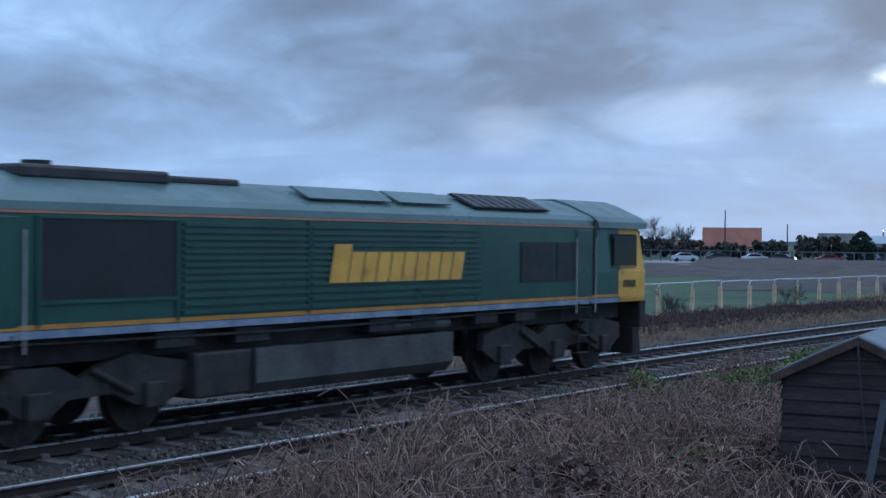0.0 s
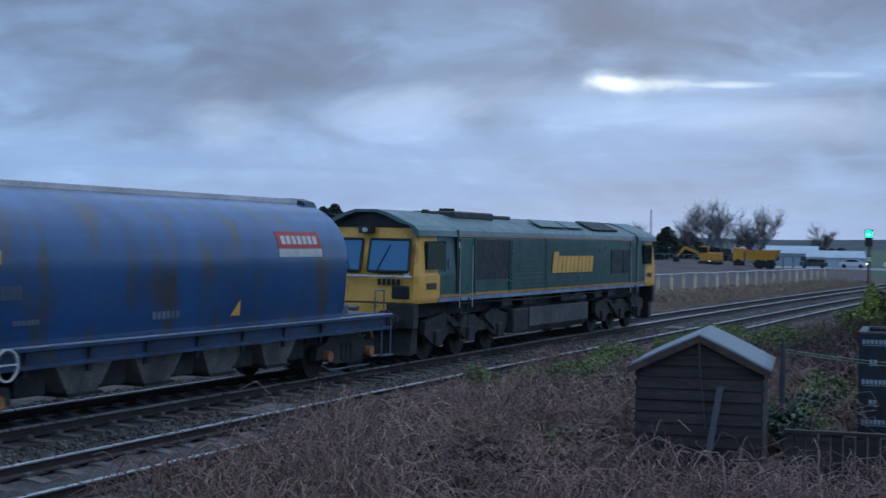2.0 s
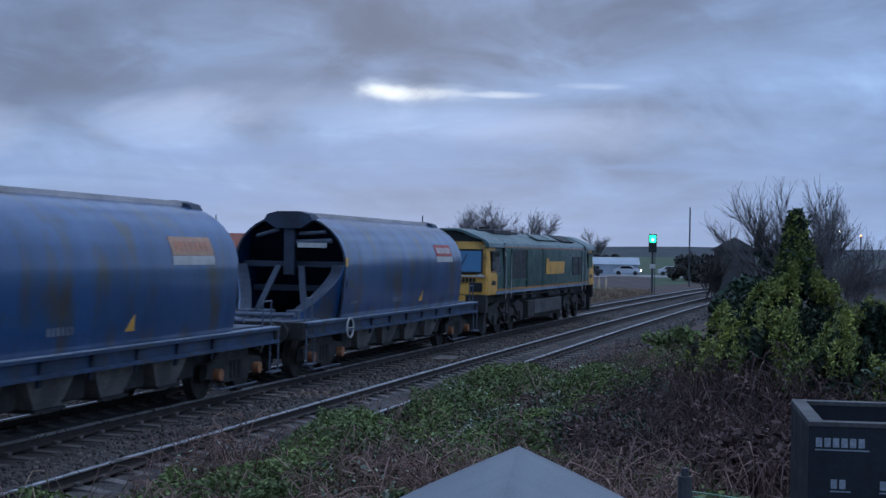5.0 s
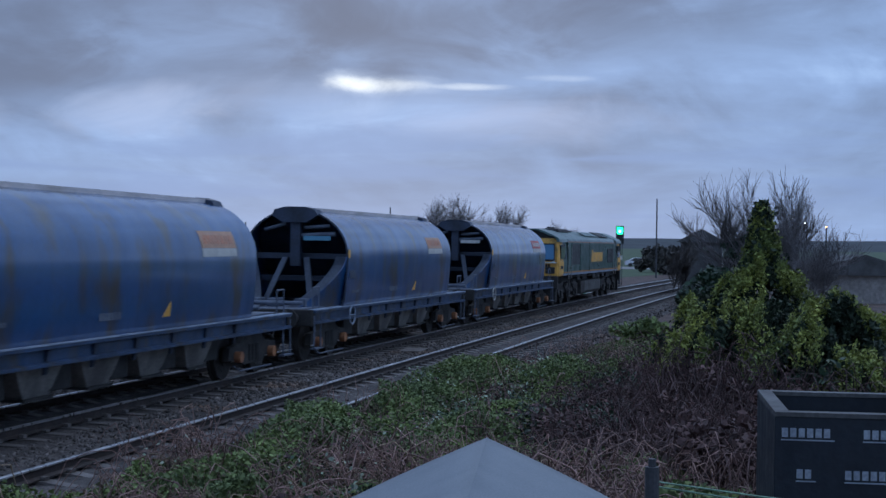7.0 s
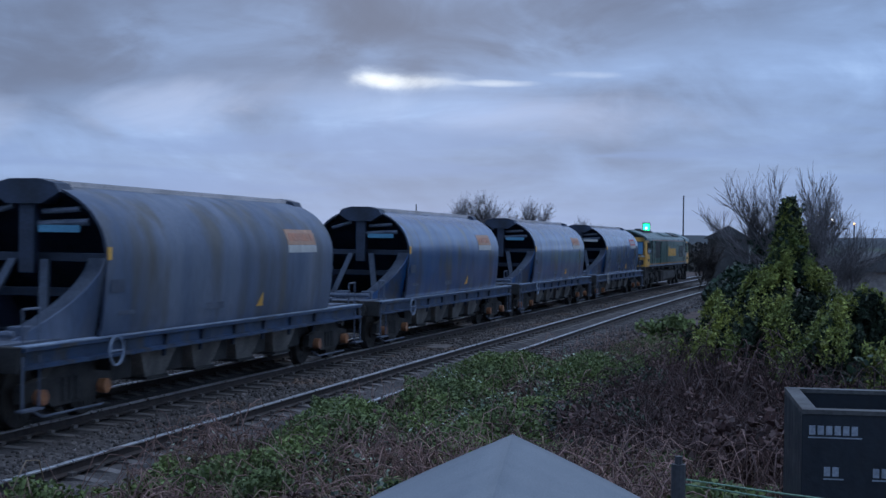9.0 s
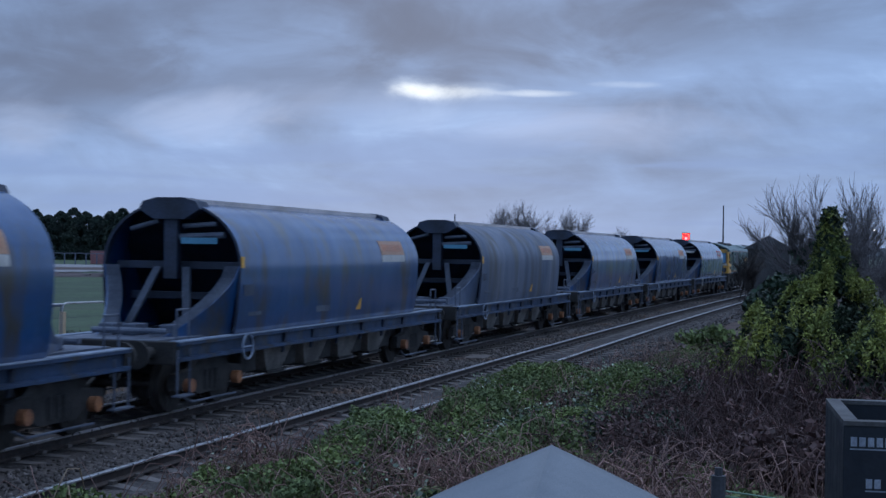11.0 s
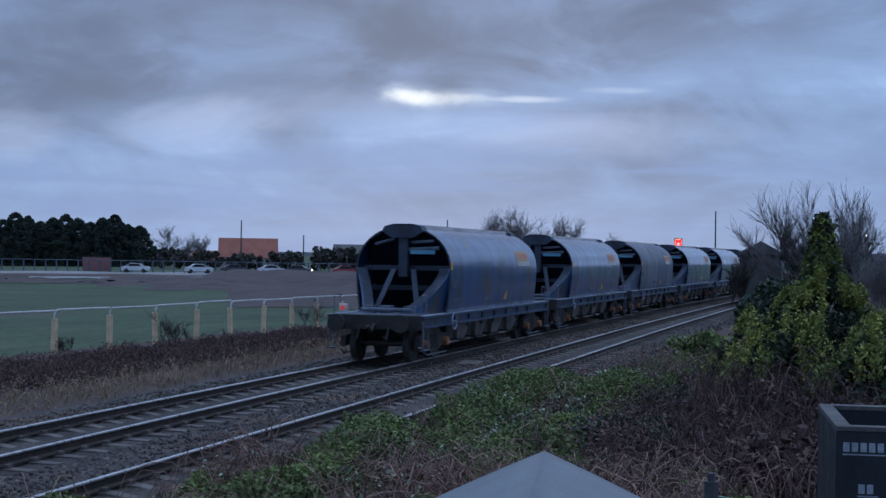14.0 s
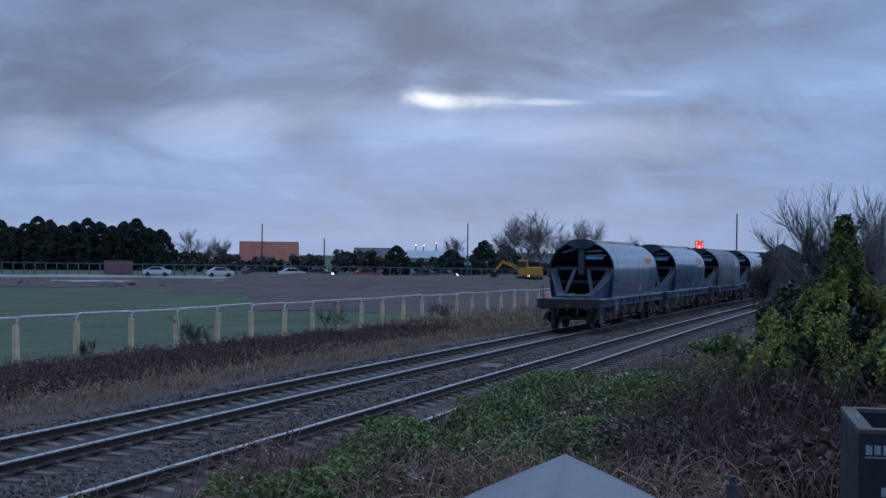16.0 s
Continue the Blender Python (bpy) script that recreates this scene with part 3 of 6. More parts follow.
def stones():
    """Loose ballast stones: squashed, randomly turned octahedra."""
    pts = []
    for n, x0, x1, y0, y1 in ((19000, -8, 22, NEAR_Y - 1.5, FAR_Y + 3.3), (26000, 22, 60, NEAR_Y - 2.3, FAR_Y + 3.3), (7000, 60, 110, NEAR_Y - 2.3, FAR_Y + 3.3)):
        x = RNG.uniform(x0, x1, n)
        y = RNG.uniform(y0, y1, n)
        pts.append(np.stack([x, y + np.array([bend(v) for v in x]), np.full(n, -0.20)], 1))
    p = np.concatenate(pts)
    lat = p[:, 1] - np.array([bend(v) for v in p[:, 0]])
    edge = np.maximum(np.maximum(NEAR_Y - 2.0 - lat, lat - (FAR_Y + 2.3)), 0)
    p[:, 2] -= np.minimum(edge * 0.5, 0.3)
    for yc in (NEAR_Y, FAR_Y):
        keep = np.ones(len(p), bool)
        for s in (-0.75, 0.75):
            keep &= np.abs(lat - yc - s) > 0.09
        p, lat = p[keep], lat[keep]
    inside = (np.abs(lat - NEAR_Y) < 1.25) | (np.abs(lat - FAR_Y) < 1.25)
    p[inside, 2] -= 0.05
    n = len(p)
    base = np.array([(1, 0, 0), (-1, 0, 0), (0, 1, 0), (0, -1, 0), (0, 0, 1), (0, 0, -1)], float)
    q = RNG.normal(size=(n, 3, 3))
    rot = np.linalg.qr(q)[0]
    sc = RNG.uniform(0.02, 0.05, (n, 1, 3)) * np.where(p[:, 0] > 25, 1.45, 1.15)[:, None, None]
    v = np.einsum("nij,nkj->nki", rot, base[None] * sc * RNG.uniform(0.75, 1.2, (n, 6, 1))) + p[:, None, :]
    f0 = np.array([(0, 2, 4), (2, 1, 4), (1, 3, 4), (3, 0, 4), (2, 0, 5), (1, 2, 5), (3, 1, 5), (0, 3, 5)])
    f = (np.arange(n)[:, None, None] * 6 + f0[None]).reshape(-1, 3)
    ob = new("ballast_stones", from_arrays("ballast_stones", v.reshape(-1, 3), f, "stone"))
    tagged(ob, "loose grey and brown ballast stones between the rails", "ballast", kind="stuff")


stones()


M["strut"] = mat("dull_grey_strut", (0.07, 0.082, 0.11), (0.035, 0.045, 0.065), 1.6, 0.65, grain=20)
M["lightpanel"] = mat("pale_blue_sign", (0.10, 0.30, 0.42), (0.08, 0.24, 0.34), 2, 0.5)


# ---- the train ----
def wheelset(parent, x, r, name="wheelset"):
    bm = bmesh.new()
    for s in (-1, 1):
        y = s * 0.75
        rod((0, y - 0.06, 0), (0, y + 0.06, 0), r, bm, 28)
        rod((0, y - s * 0.10, 0), (0, y - s * 0.06, 0), r + 0.03, bm, 28)
        rod((0, y + s * 0.06, 0), (0, y + s * 0.1, 0), r * 0.4, bm, 12)
        for k in range(3):
            a = k * 2.094
            rod((r * 0.62 * math.cos(a), y + s * 0.05, r * 0.62 * math.sin(a)), (r * 0.62 * math.cos(a), y + s * 0.066, r * 0.62 * math.sin(a)), r * 0.12, bm, 8)
    rod((0, -0.7, 0), (0, 0.7, 0), 0.08, bm, 10)
    ob = part(name, bm, "steel", parent, "steel wheels on an axle")
    ob.location = (x, 0, r)
    ROLLERS.append((ob, x, r))
    return ob


ROLLERS = []


def bars(parent, name, x0, x1, z0, z1, y, n, material, side=-1, tall=0.0, label=""):
    """A row of plain upright blocks that stand for lettering."""
    bm = bmesh.new()
    w = (x1 - x0) / n
    rr = random.Random(n * 7 + int(x0 * 10))
    for i in range(n):
        h = tall * rr.random()
        box(x0 + i * w + 0.12 * w, x0 + i * w + 0.86 * w, y - 0.004, y + 0.004, z0 - (0.4 * h if rr.random() < 0.3 else 0), z1 + h, bm=bm)
    return part(name, bm, material, parent, label)


def lower_roofline(lo):
    """Bring the locomotive's levels above the frame to its low roof and deep sides."""
    drawn = (-1.0, 1.0, 1.70, 2.15, 3.04, 3.30, 3.85, 4.3)
    built = (-1.0, 1.0, 1.54, 2.10, 3.00, 3.20, 3.56, 3.90)
    done = set()
    for ob in lo.children_recursive:
        if ob.type != "MESH" or ob.data.name in done or ob.matrix_basis != Matrix():
            continue
        done.add(ob.data.name)
        for v in ob.data.vertices:
            v.co.z = float(np.interp(v.co.z, drawn, built))


def make_loco():
    lo = thing("diesel_locomotive", "green and yellow diesel freight locomotive hauling blue hopper wagons", "locomotive")
    H = 10.3
    # side profile of half the body: y, z
    half = [(1.30, 1.62), (1.32, 1.68), (1.32, 2.98), (1.28, 3.06)]
    ring = [(-y, z) for y, z in half] + [(y, z) for y, z in half[::-1]]
    bm = loft([[(x, y, z) for y, z in ring] for x in (-H + 2.45, H - 2.45)])
    bd = part("body", bm, "green", lo, "dark green painted body side")
    rf = [(-1.30, 3.04), (-1.27, 3.18), (-1.16, 3.30), (-0.60, 3.66), (-0.30, 3.79), (0.30, 3.79), (0.60, 3.66), (1.16, 3.30), (1.27, 3.18), (1.30, 3.04)]
    part("roof", loft([[(x, y, z) for y, z in rf] for x in (-H + 2.3, -H + 2.45, -1.55, -1.5, -1.42, -1.37, H - 2.45, H - 2.3)]), "roofgreen", lo, "weathered grey-green curved roof", smooth=False)
    bm = bmesh.new()
    for s in (-1, 1):
        box(-H + 2.4, H - 2.4, s * 1.322 - 0.006, s * 1.322 + 0.006, 3.0, 3.035, bm=bm)
    part("cantrail_stripe", bm, "paleline", lo, "thin faded orange stripe under the roof")
    bm = bmesh.new()
    for s in (-1, 1):
        box(-H + 1.4, H - 1.4, s * 1.30 - 0.03, s * 1.30 + 0.035, 1.52, 1.66, 0.01, bm=bm)
    part("solebar", bm, "flange", lo, "pale grey sole bar")
    bm = bmesh.new()
    for s in (-1, 1):
        box(-H + 1.5, H - 1.5, s * 1.337 - 0.004, s * 1.337 + 0.004, 1.67, 1.73, bm=bm)
    part("lower_stripe", bm, "orange", lo, "orange stripe along the body foot")
    # cabs
    for e in (-1, 1):
        x_in, x_out = e * (H - 2.42), e * (H - 0.12)

        def ring_at(x, grow, drop):
            pts = [(-1.31, 1.55), (-1.33, 1.65), (-1.33, 2.1), (-1.27, 3.02), (-1.12, 3.22), (1.12, 3.22), (1.27, 3.02), (1.33, 2.1), (1.33, 1.65), (1.31, 1.55)]
            return [(x + e * 0.0, y * grow, z) for y, z in pts]
        cab = part("cab", loft([ring_at(x_in, 1, 0), ring_at(e * (H - 1.35), 1, 0)]), "green", lo, "green cab side")
        # the yellow nose: leaning back above the waist
        nose = []
        for y, z, xo in ((-1.31, 1.52, 0), (-1.33, 1.62, 0), (-1.33, 2.1, 0), (-1.27, 3.02, 0.22), (-1.12, 3.24, 0.27), (1.12, 3.24, 0.27), (1.27, 3.02, 0.22), (1.33, 2.1, 0), (1.33, 1.62, 0), (1.31, 1.52, 0)):
            nose.append((y, z, xo))
        secs = [[(e * (H - 1.36), y, z) for y, z, xo in nose], [(e * (H - 0.2 - xo), y, z) for y, z, xo in nose], [(e * (H - 0.10 - xo), y * 0.955, z - 0.03 if z > 3 else z + 0.03) for y, z, xo in nose]]
        ns = part("nose", loft(secs), "yellow", lo, "yellow cab front, streaked with dirt")
        # hood above the windscreens
        hood = [(-1.36, 3.0), (-1.34, 3.16), (-1.22, 3.30), (-0.92, 3.50), (-0.60, 3.71), (-0.28, 3.85), (0.28, 3.85), (0.60, 3.71), (0.92, 3.50), (1.22, 3.30), (1.34, 3.16), (1.36, 3.0)]
        inner = [(y * 0.90, z - 0.10 if abs(y) < 1.2 else z) for y, z in hood[::-1]]
        outl = hood + inner
        part("roof_hood", loft([[(e * (H - 2.4), y, z) for y, z in outl], [(e * (H - 0.16), y, z) for y, z in outl]]), "roofgreen", lo, "dark green roof hood over the cab")
        # near-black colour on this panel stands for the shade under the hood
        bm = plate([(e * (H - 0.42), y * 0.93, z - 0.04) for y, z in hood[1:-1]], 0.05, "x")
        part("hood_front", bm, "dark", lo, "hood panel above the windscreens, shade in its colour")
        for s in (-1, 1):
            y0, y1 = s * 0.10, s * 1.14
            q = [(e * (H - 0.085), y0, 2.18), (e * (H - 0.085), y1, 2.18), (e * (H - 0.255), y1 * 0.97, 2.90), (e * (H - 0.255), y0, 2.90)]
            fr = bmesh.new()
            for a, b in zip(q, q[1:] + q[:1]):
                rod(a, b, 0.035, fr, 6)
            wf = part("windscreen_frame", fr, "dark", ns, "black rubber window seal")
            part("windscreen", plate(q, 0.03, "x"), "screen", wf, "windscreen with blue sky reflection in its colour")
            part("tail_light", rod((e * (H - 0.12), s * 0.95, 1.78), (e * (H - 0.07), s * 0.95, 1.78), 0.10, seg=14), "dark", ns, "round dark marker light")
            bf = part("buffer", rod((e * (H - 0.2), s * 0.87, 1.03), (e * (H + 0.32), s * 0.87, 1.03), 0.10, seg=12), "grime", lo, "black oval buffer")
            part("buffer_head", rod((e * (H + 0.30), s * 0.87, 1.03), (e * (H + 0.35), s * 0.87, 1.03), 0.24, seg=18), "grime", bf)
            # cab side window and number panel
            sw = part("side_window_frame", box(e * (H - 1.75), e * (H - 0.62), s * 1.30 - 0.02, s * 1.33 + 0.02, 2.18, 2.88, 0.03), "dark", lo, "black side window frame")
            part("side_window", box(e * (H - 1.70), e * (H - 0.67), s * 1.335 - 0.02, s * 1.335 + 0.02, 2.23, 2.83), "glass", sw)
            part("side_panel", box(e * (H - 1.45), e * (H - 0.3), s * 1.325 - 0.012, s * 1.325 + 0.012, 1.66, 2.12, 0.01), "yellow", lo, "yellow cab side panel")
            bars(lo, "number", e * (H - 0.95) - 0.3, e * (H - 0.95) + 0.3, 1.84, 1.96, s * 1.34, 5, "dark", label="small dark number in plain bars")
            dr = part("cab_door", box(e * (H - 3.30), e * (H - 2.62), s * 1.325 - 0.02, s * 1.325 + 0.02, 1.70, 2.96, 0.02), "green", lo, "green cab door with handrails")
            for dx in (2.55, 3.36):
                part("handrail", rod((e * (H - dx), s * 1.38, 1.3), (e * (H - dx), s * 1.38, 2.8), 0.013, seg=6), "walkway", dr, "pale handrail")
            # flat dark strip in place of the shade inside a recess
            part("dark_recess", box(e * (H - 2.55), e * (H - 2.44), s * 1.325 - 0.015, s * 1.325 + 0.015, 1.68, 3.2), "dark", lo)
            st = bmesh.new()
            for z in (0.4, 0.75, 1.1, 1.42):
                box(e * (H - 3.2), e * (H - 2.7), s * 1.22, s * 1.36, z, z + 0.03, bm=st)
            for dx in (3.2, 2.7):
                rod((e * (H - dx), s * 1.34, 0.4), (e * (H - dx), s * 1.34, 1.6), 0.015, st, 6)
            part("cab_steps", st, "bogie", lo, "metal cab steps")
        for s in (-1, 1):
            part("headlight", box(e * (H - 0.12), e * (H - 0.06), s * 0.95 - 0.22, s * 0.95 + 0.22, 1.66, 1.92, 0.03), "dark", ns, "dark headlight cluster")
            part("wiper", rod((e * (H - 0.06), s * 0.35, 2.2), (e * (H - 0.20), s * 0.62, 2.78), 0.012, seg=5), "dark", ns, "black wiper arm")
        part("nose_sign", box(e * (H - 0.10), e * (H - 0.085), -1.16, -1.02, 2.1, 2.24), "white", ns, "small white square sign")
        part("lamp_box", box(e * (H - 0.32), e * (H - 0.12), -0.18, 0.18, 3.04, 3.24, 0.03), "dark", ns, "lamp box above the windscreens")
        part("lamp_lens", rod((e * (H - 0.125), 0, 3.14), (e * (H - 0.10), 0, 3.14), 0.07, seg=12), "white", ns)
        wl = bmesh.new()
        rod((e * (H - 0.03), -1.25, 2.08), (e * (H - 0.03), 1.25, 2.08), 0.022, wl, 6)
        for y in (-1.2, 0, 1.2):
            rod((e * (H - 0.12), y, 2.08), (e * (H - 0.02), y, 2.08), 0.015, wl, 6)
        part("front_handrail", wl, "white", ns, "white handrail below the windscreens")
        bars(ns, "front_number", -0.95, -0.35, 1.82, 1.96, 0, 5, "dark").matrix_basis = pose(e * (H - 0.085), 0, 0, 0, 0, 90)
        cp = bmesh.new()
        box(e * (H - 0.1), e * (H + 0.12), -0.14, 0.14, 0.9, 1.15, 0.02, cp)
        pipe([(e * (H + 0.12), 0, 1.02), (e * (H + 0.3), 0, 0.86), (e * (H + 0.36), 0, 0.6)], 0.045, cp, 8)
        part("coupling", cp, "grime", lo, "drooping screw coupling")
        for y in (-0.55, -0.35, 0.35, 0.55):
            part("air_hose", pipe([(e * (H - 0.08), y, 1.18), (e * (H + 0.14), y, 1.05), (e * (H + 0.18), y, 0.78), (e * (H + 0.08), y, 0.6)], 0.025), "yellow" if abs(y) < 0.5 else "grime", lo, "hanging rubber air hose")
        bb = part("buffer_beam", box(e * (H - 0.35), e * (H - 0.06), -1.30, 1.30, 0.82, 1.53, 0.03), "bogie", lo, "grimy buffer beam")
        part("coupling_plate", box(e * (H - 0.06), e * (H - 0.035), -0.62, 0.62, 1.0, 1.5, 0.01), "yellow", bb, "bright yellow plate behind the coupling")
        sp = loft([[(e * (H - 0.5), -1.2, 0.25), (e * (H - 0.5), 1.2, 0.25), (e * (H - 0.5), 1.2, 0.82), (e * (H - 0.5), -1.2, 0.82)],
                   [(e * (H - 0.1), -1.2, 0.22), (e * (H - 0.1), 1.2, 0.22), (e * (H - 0.22), 1.2, 0.82), (e * (H - 0.22), -1.2, 0.82)]])
        part("snow_plough", sp, "grime", lo, "black obstacle deflector")
    # side panels: grilles, ribbed doors, lettering
    for s in (-1, 1):
        y = s * 1.325

        def pan(name, x0, x1, z0, z1, m, label, thick=0.012):
            return part(name, box(x0 - H, x1 - H, y - thick, y + thick, z0, z1), m, lo, label)
        g = pan("radiator_grille", 3.62, 6.0, 1.98, 2.93, "dark", "large dark radiator grille")
        bm = bmesh.new()
        for x in (3.6, 6.02):
            box(x - H - 0.03, x - H + 0.03, y - 0.03, y + 0.03, 1.70, 2.96, bm=bm)
        for z in (2.96, 1.95):
            box(3.6 - H, 6.02 - H, y - 0.028, y + 0.028, z - 0.02, z + 0.02, bm=bm)
        part("grille_frame", bm, "green", g)
        rb = pan("ribbed_panel", 6.1, 13.75, 1.72, 2.95, "green", "green body panel of horizontal ribs", 0.006)
        for i in range(13):
            z = 1.76 + i * 0.093
            for x0, x1 in ((6.12, 8.78), (8.88, 13.72)):
                part("rib", box(x0 - H, x1 - H, y - 0.04 if s < 0 else y, y if s < 0 else y + 0.04, z, z + 0.045), "green", rb)
        pan("panel_seam", 8.80, 8.86, 1.70, 3.0, "green", "raised seam between panels", 0.03)
        for x0, x1 in ((15.15, 16.4), (16.5, 17.7)):
            pan("engine_window", x0, x1, 1.98, 2.70, "dark", "dark square side grille", 0.016)
        # the wordmark is shown as plain slanted yellow blocks
        em = thing("side_emblem", "", "")
        em.parent = lo
        tagged(em, "large yellow wordmark shown as plain blocks")
        xs = 9.3
        for w, h in ((0.44, 0.58),) + ((0.33, 0.46),) * 9:
            x0 = xs - H if s < 0 else 22.7 - xs - w - H
            yy, k = y + s * 0.046, 0.24 * h * (1 if s < 0 else -1)
            o = [(x0, yy, 2.06), (x0 + w, yy, 2.06), (x0 + w + k, yy, 2.06 + h), (x0 + k, yy, 2.06 + h)]
            part("block", plate(o, 0.006, "y"), "yellow", em)
            xs += w + 0.035
        part("crest", rod((2.05 - H, y - 0.012, 2.35), (2.05 - H, y + 0.012, 2.35), 0.11, seg=16), "palegusset", lo, "small dull crest")
        part("panel_plate", box(2.55 - H, 2.8 - H, y - 0.014, y + 0.014, 2.72, 2.86), "white", lo, "small pale plate")
    # roof gear
    part("exhaust_silencer", box(3.9 - H, 6.6 - H, -0.62, 0.62, 3.64, 3.92, 0.06), "silencer", lo, "sooty dark exhaust silencer")
    part("roof_fairing", box(6.6 - H, 8.2 - H, -0.5, 0.5, 3.68, 3.86, 0.05), "silencer", lo, "dark roof fairing")
    part("exhaust_port", rod((4.6 - H, -0.1, 3.9), (4.6 - H, -0.1, 4.02), 0.2, seg=16), "dark", lo)
    for s in (-1, 1):
        m = Matrix.Translation((0, s * 0.82, 3.60)) @ Matrix.Rotation(-s * 0.62, 4, "X")
        for x0, x1 in ((9.2, 11.4), (11.6, 13.2)):
            part("roof_hatch", box(x0 - H, x1 - H, -0.26, 0.26, 0.0, 0.035, m=m), "roofgreen", lo, "raised roof hatch panel")
        m = Matrix.Translation((0, s * 0.80, 3.61)) @ Matrix.Rotation(-s * 0.6, 4, "X")
        rg = part("roof_grille", box(13.88 - H, 16.6 - H, -0.36, 0.36, -0.03, 0.02, m=m), "dark", lo, "dark roof cooling grille")
        for i in range(9):
            part("slat", box(13.9 - H + i * 0.3, 14.14 - H + i * 0.3, -0.34, 0.34, 0.0, 0.04, m=m), "dark", rg)
    part("horn", rod((2.9 - H, -0.2, 3.9), (3.2 - H, -0.2, 3.9), 0.04, seg=8), "dark", lo)
    # underframe
    ft = loft([[(x, a, b) for a, b in ((-1.15, 0.38), (1.15, 0.38), (1.3, 0.55), (1.3, 1.08), (-1.3, 1.08), (-1.3, 0.55))] for x in (-2.6, 2.6)])
    part("fuel_tank", ft, "tank", lo, "large grey fuel tank under the frame")
    part("battery_box", box(-3.9, -2.75, -1.33, 1.33, 0.42, 1.08, 0.04), "bogie", lo, "boxy equipment case")
    part("underframe", box(-9.6, 9.6, -0.95, 0.95, 1.05, 1.62), "grime", lo, "grimy main frame")
    for x in (-4.6, -3.0, 0.2, 1.4, 3.4, 4.8):
        part("equipment_case", box(x, x + 0.75, -1.26, 1.26, 1.2, 1.5, 0.02), "grime", lo, "grimy case under the frame")
    for s in (-1, 1):
        part("brake_pipe", pipe([(-8, s * 1.24, 1.45), (-2, s * 1.27, 1.38), (7.5, s * 1.24, 1.46)], 0.03), "bogie", lo, "long brown pipe")
        part("air_tank", rod((0.5, s * 1.1, 1.28), (2.6, s * 1.1, 1.28), 0.15, seg=12), "tank", lo, "grey air tank")
    for e in (-1, 1):
        bx = e * 6.55
        bg = thing("bogie", "", "")
        bg.parent = lo
        bg.location = (bx, 0, 0)
        tagged(bg, "three-axle bogie with cast frame")
        for s in (-1, 1):
            y = s * 1.08
            prof = [(-2.75, 0.66), (-2.7, 0.95), (-1.6, 1.16), (-1.1, 1.0), (-0.7, 0.84), (-0.35, 1.02), (0.35, 1.02), (0.7, 0.84), (1.1, 1.0), (1.6, 1.16), (2.7, 0.95), (2.75, 0.66), (2.3, 0.42), (1.7, 0.42), (1.3, 0.6), (0.5, 0.58), (0.25, 0.40), (-0.25, 0.40), (-0.5, 0.58), (-1.3, 0.6), (-1.7, 0.42), (-2.3, 0.42)]
            part("bogie_frame", plate([(x, y, z) for x, z in prof], 0.14, "y"), "bogie", bg, "cast brown-grey side frame")
            for x in (-2.02, 0, 2.02):
                ab = box(x - 0.2, x + 0.2, y + s * 0.05 - 0.1, y + s * 0.05 + 0.1, 0.36, 0.72, 0.03)
                part("axle_box", ab, "bogie", bg)
            for x in (-1.15, 1.15):
                sp = bmesh.new()
                for k in range(5):
                    rod((x, y, 0.62 + k * 0.06), (x, y, 0.69 + k * 0.06), 0.11, sp, 10)
                part("spring", sp, "grime", bg, "coil spring")
                part("damper", rod((x - 0.3, y + s * 0.1, 0.95), (x + 0.45, y + s * 0.1, 0.6), 0.05, seg=8), "grime", bg)
        for x in (-2.02, 0, 2.02):
            wheelset(bg, x, 0.53)
    lower_roofline(lo)
    return lo


loco = make_loco()


def hull_ring(x, f=1.0):
    """Cross-section of the tank body: a round top over almost upright flanks."""
    pts = []
    for i in range(25):
        a = math.pi * (i / 24 - 0.5)
        pts.append((x, 1.37 * math.sin(a) * f, 2.45 + 1.16 * math.cos(a) ** 0.96 if abs(math.cos(a)) > 1e-6 else 2.45))
    low = [(1.365, 2.2), (1.35, 1.9), (1.325, 1.6), (1.29, 1.35), (1.24, 1.2)]
    pts += [(x, y * f, z) for y, z in low] + [(x, 0.6 * f, 1.18), (x, -0.6 * f, 1.18)] + [(x, -y * f, z) for y, z in low[::-1]]
    return pts


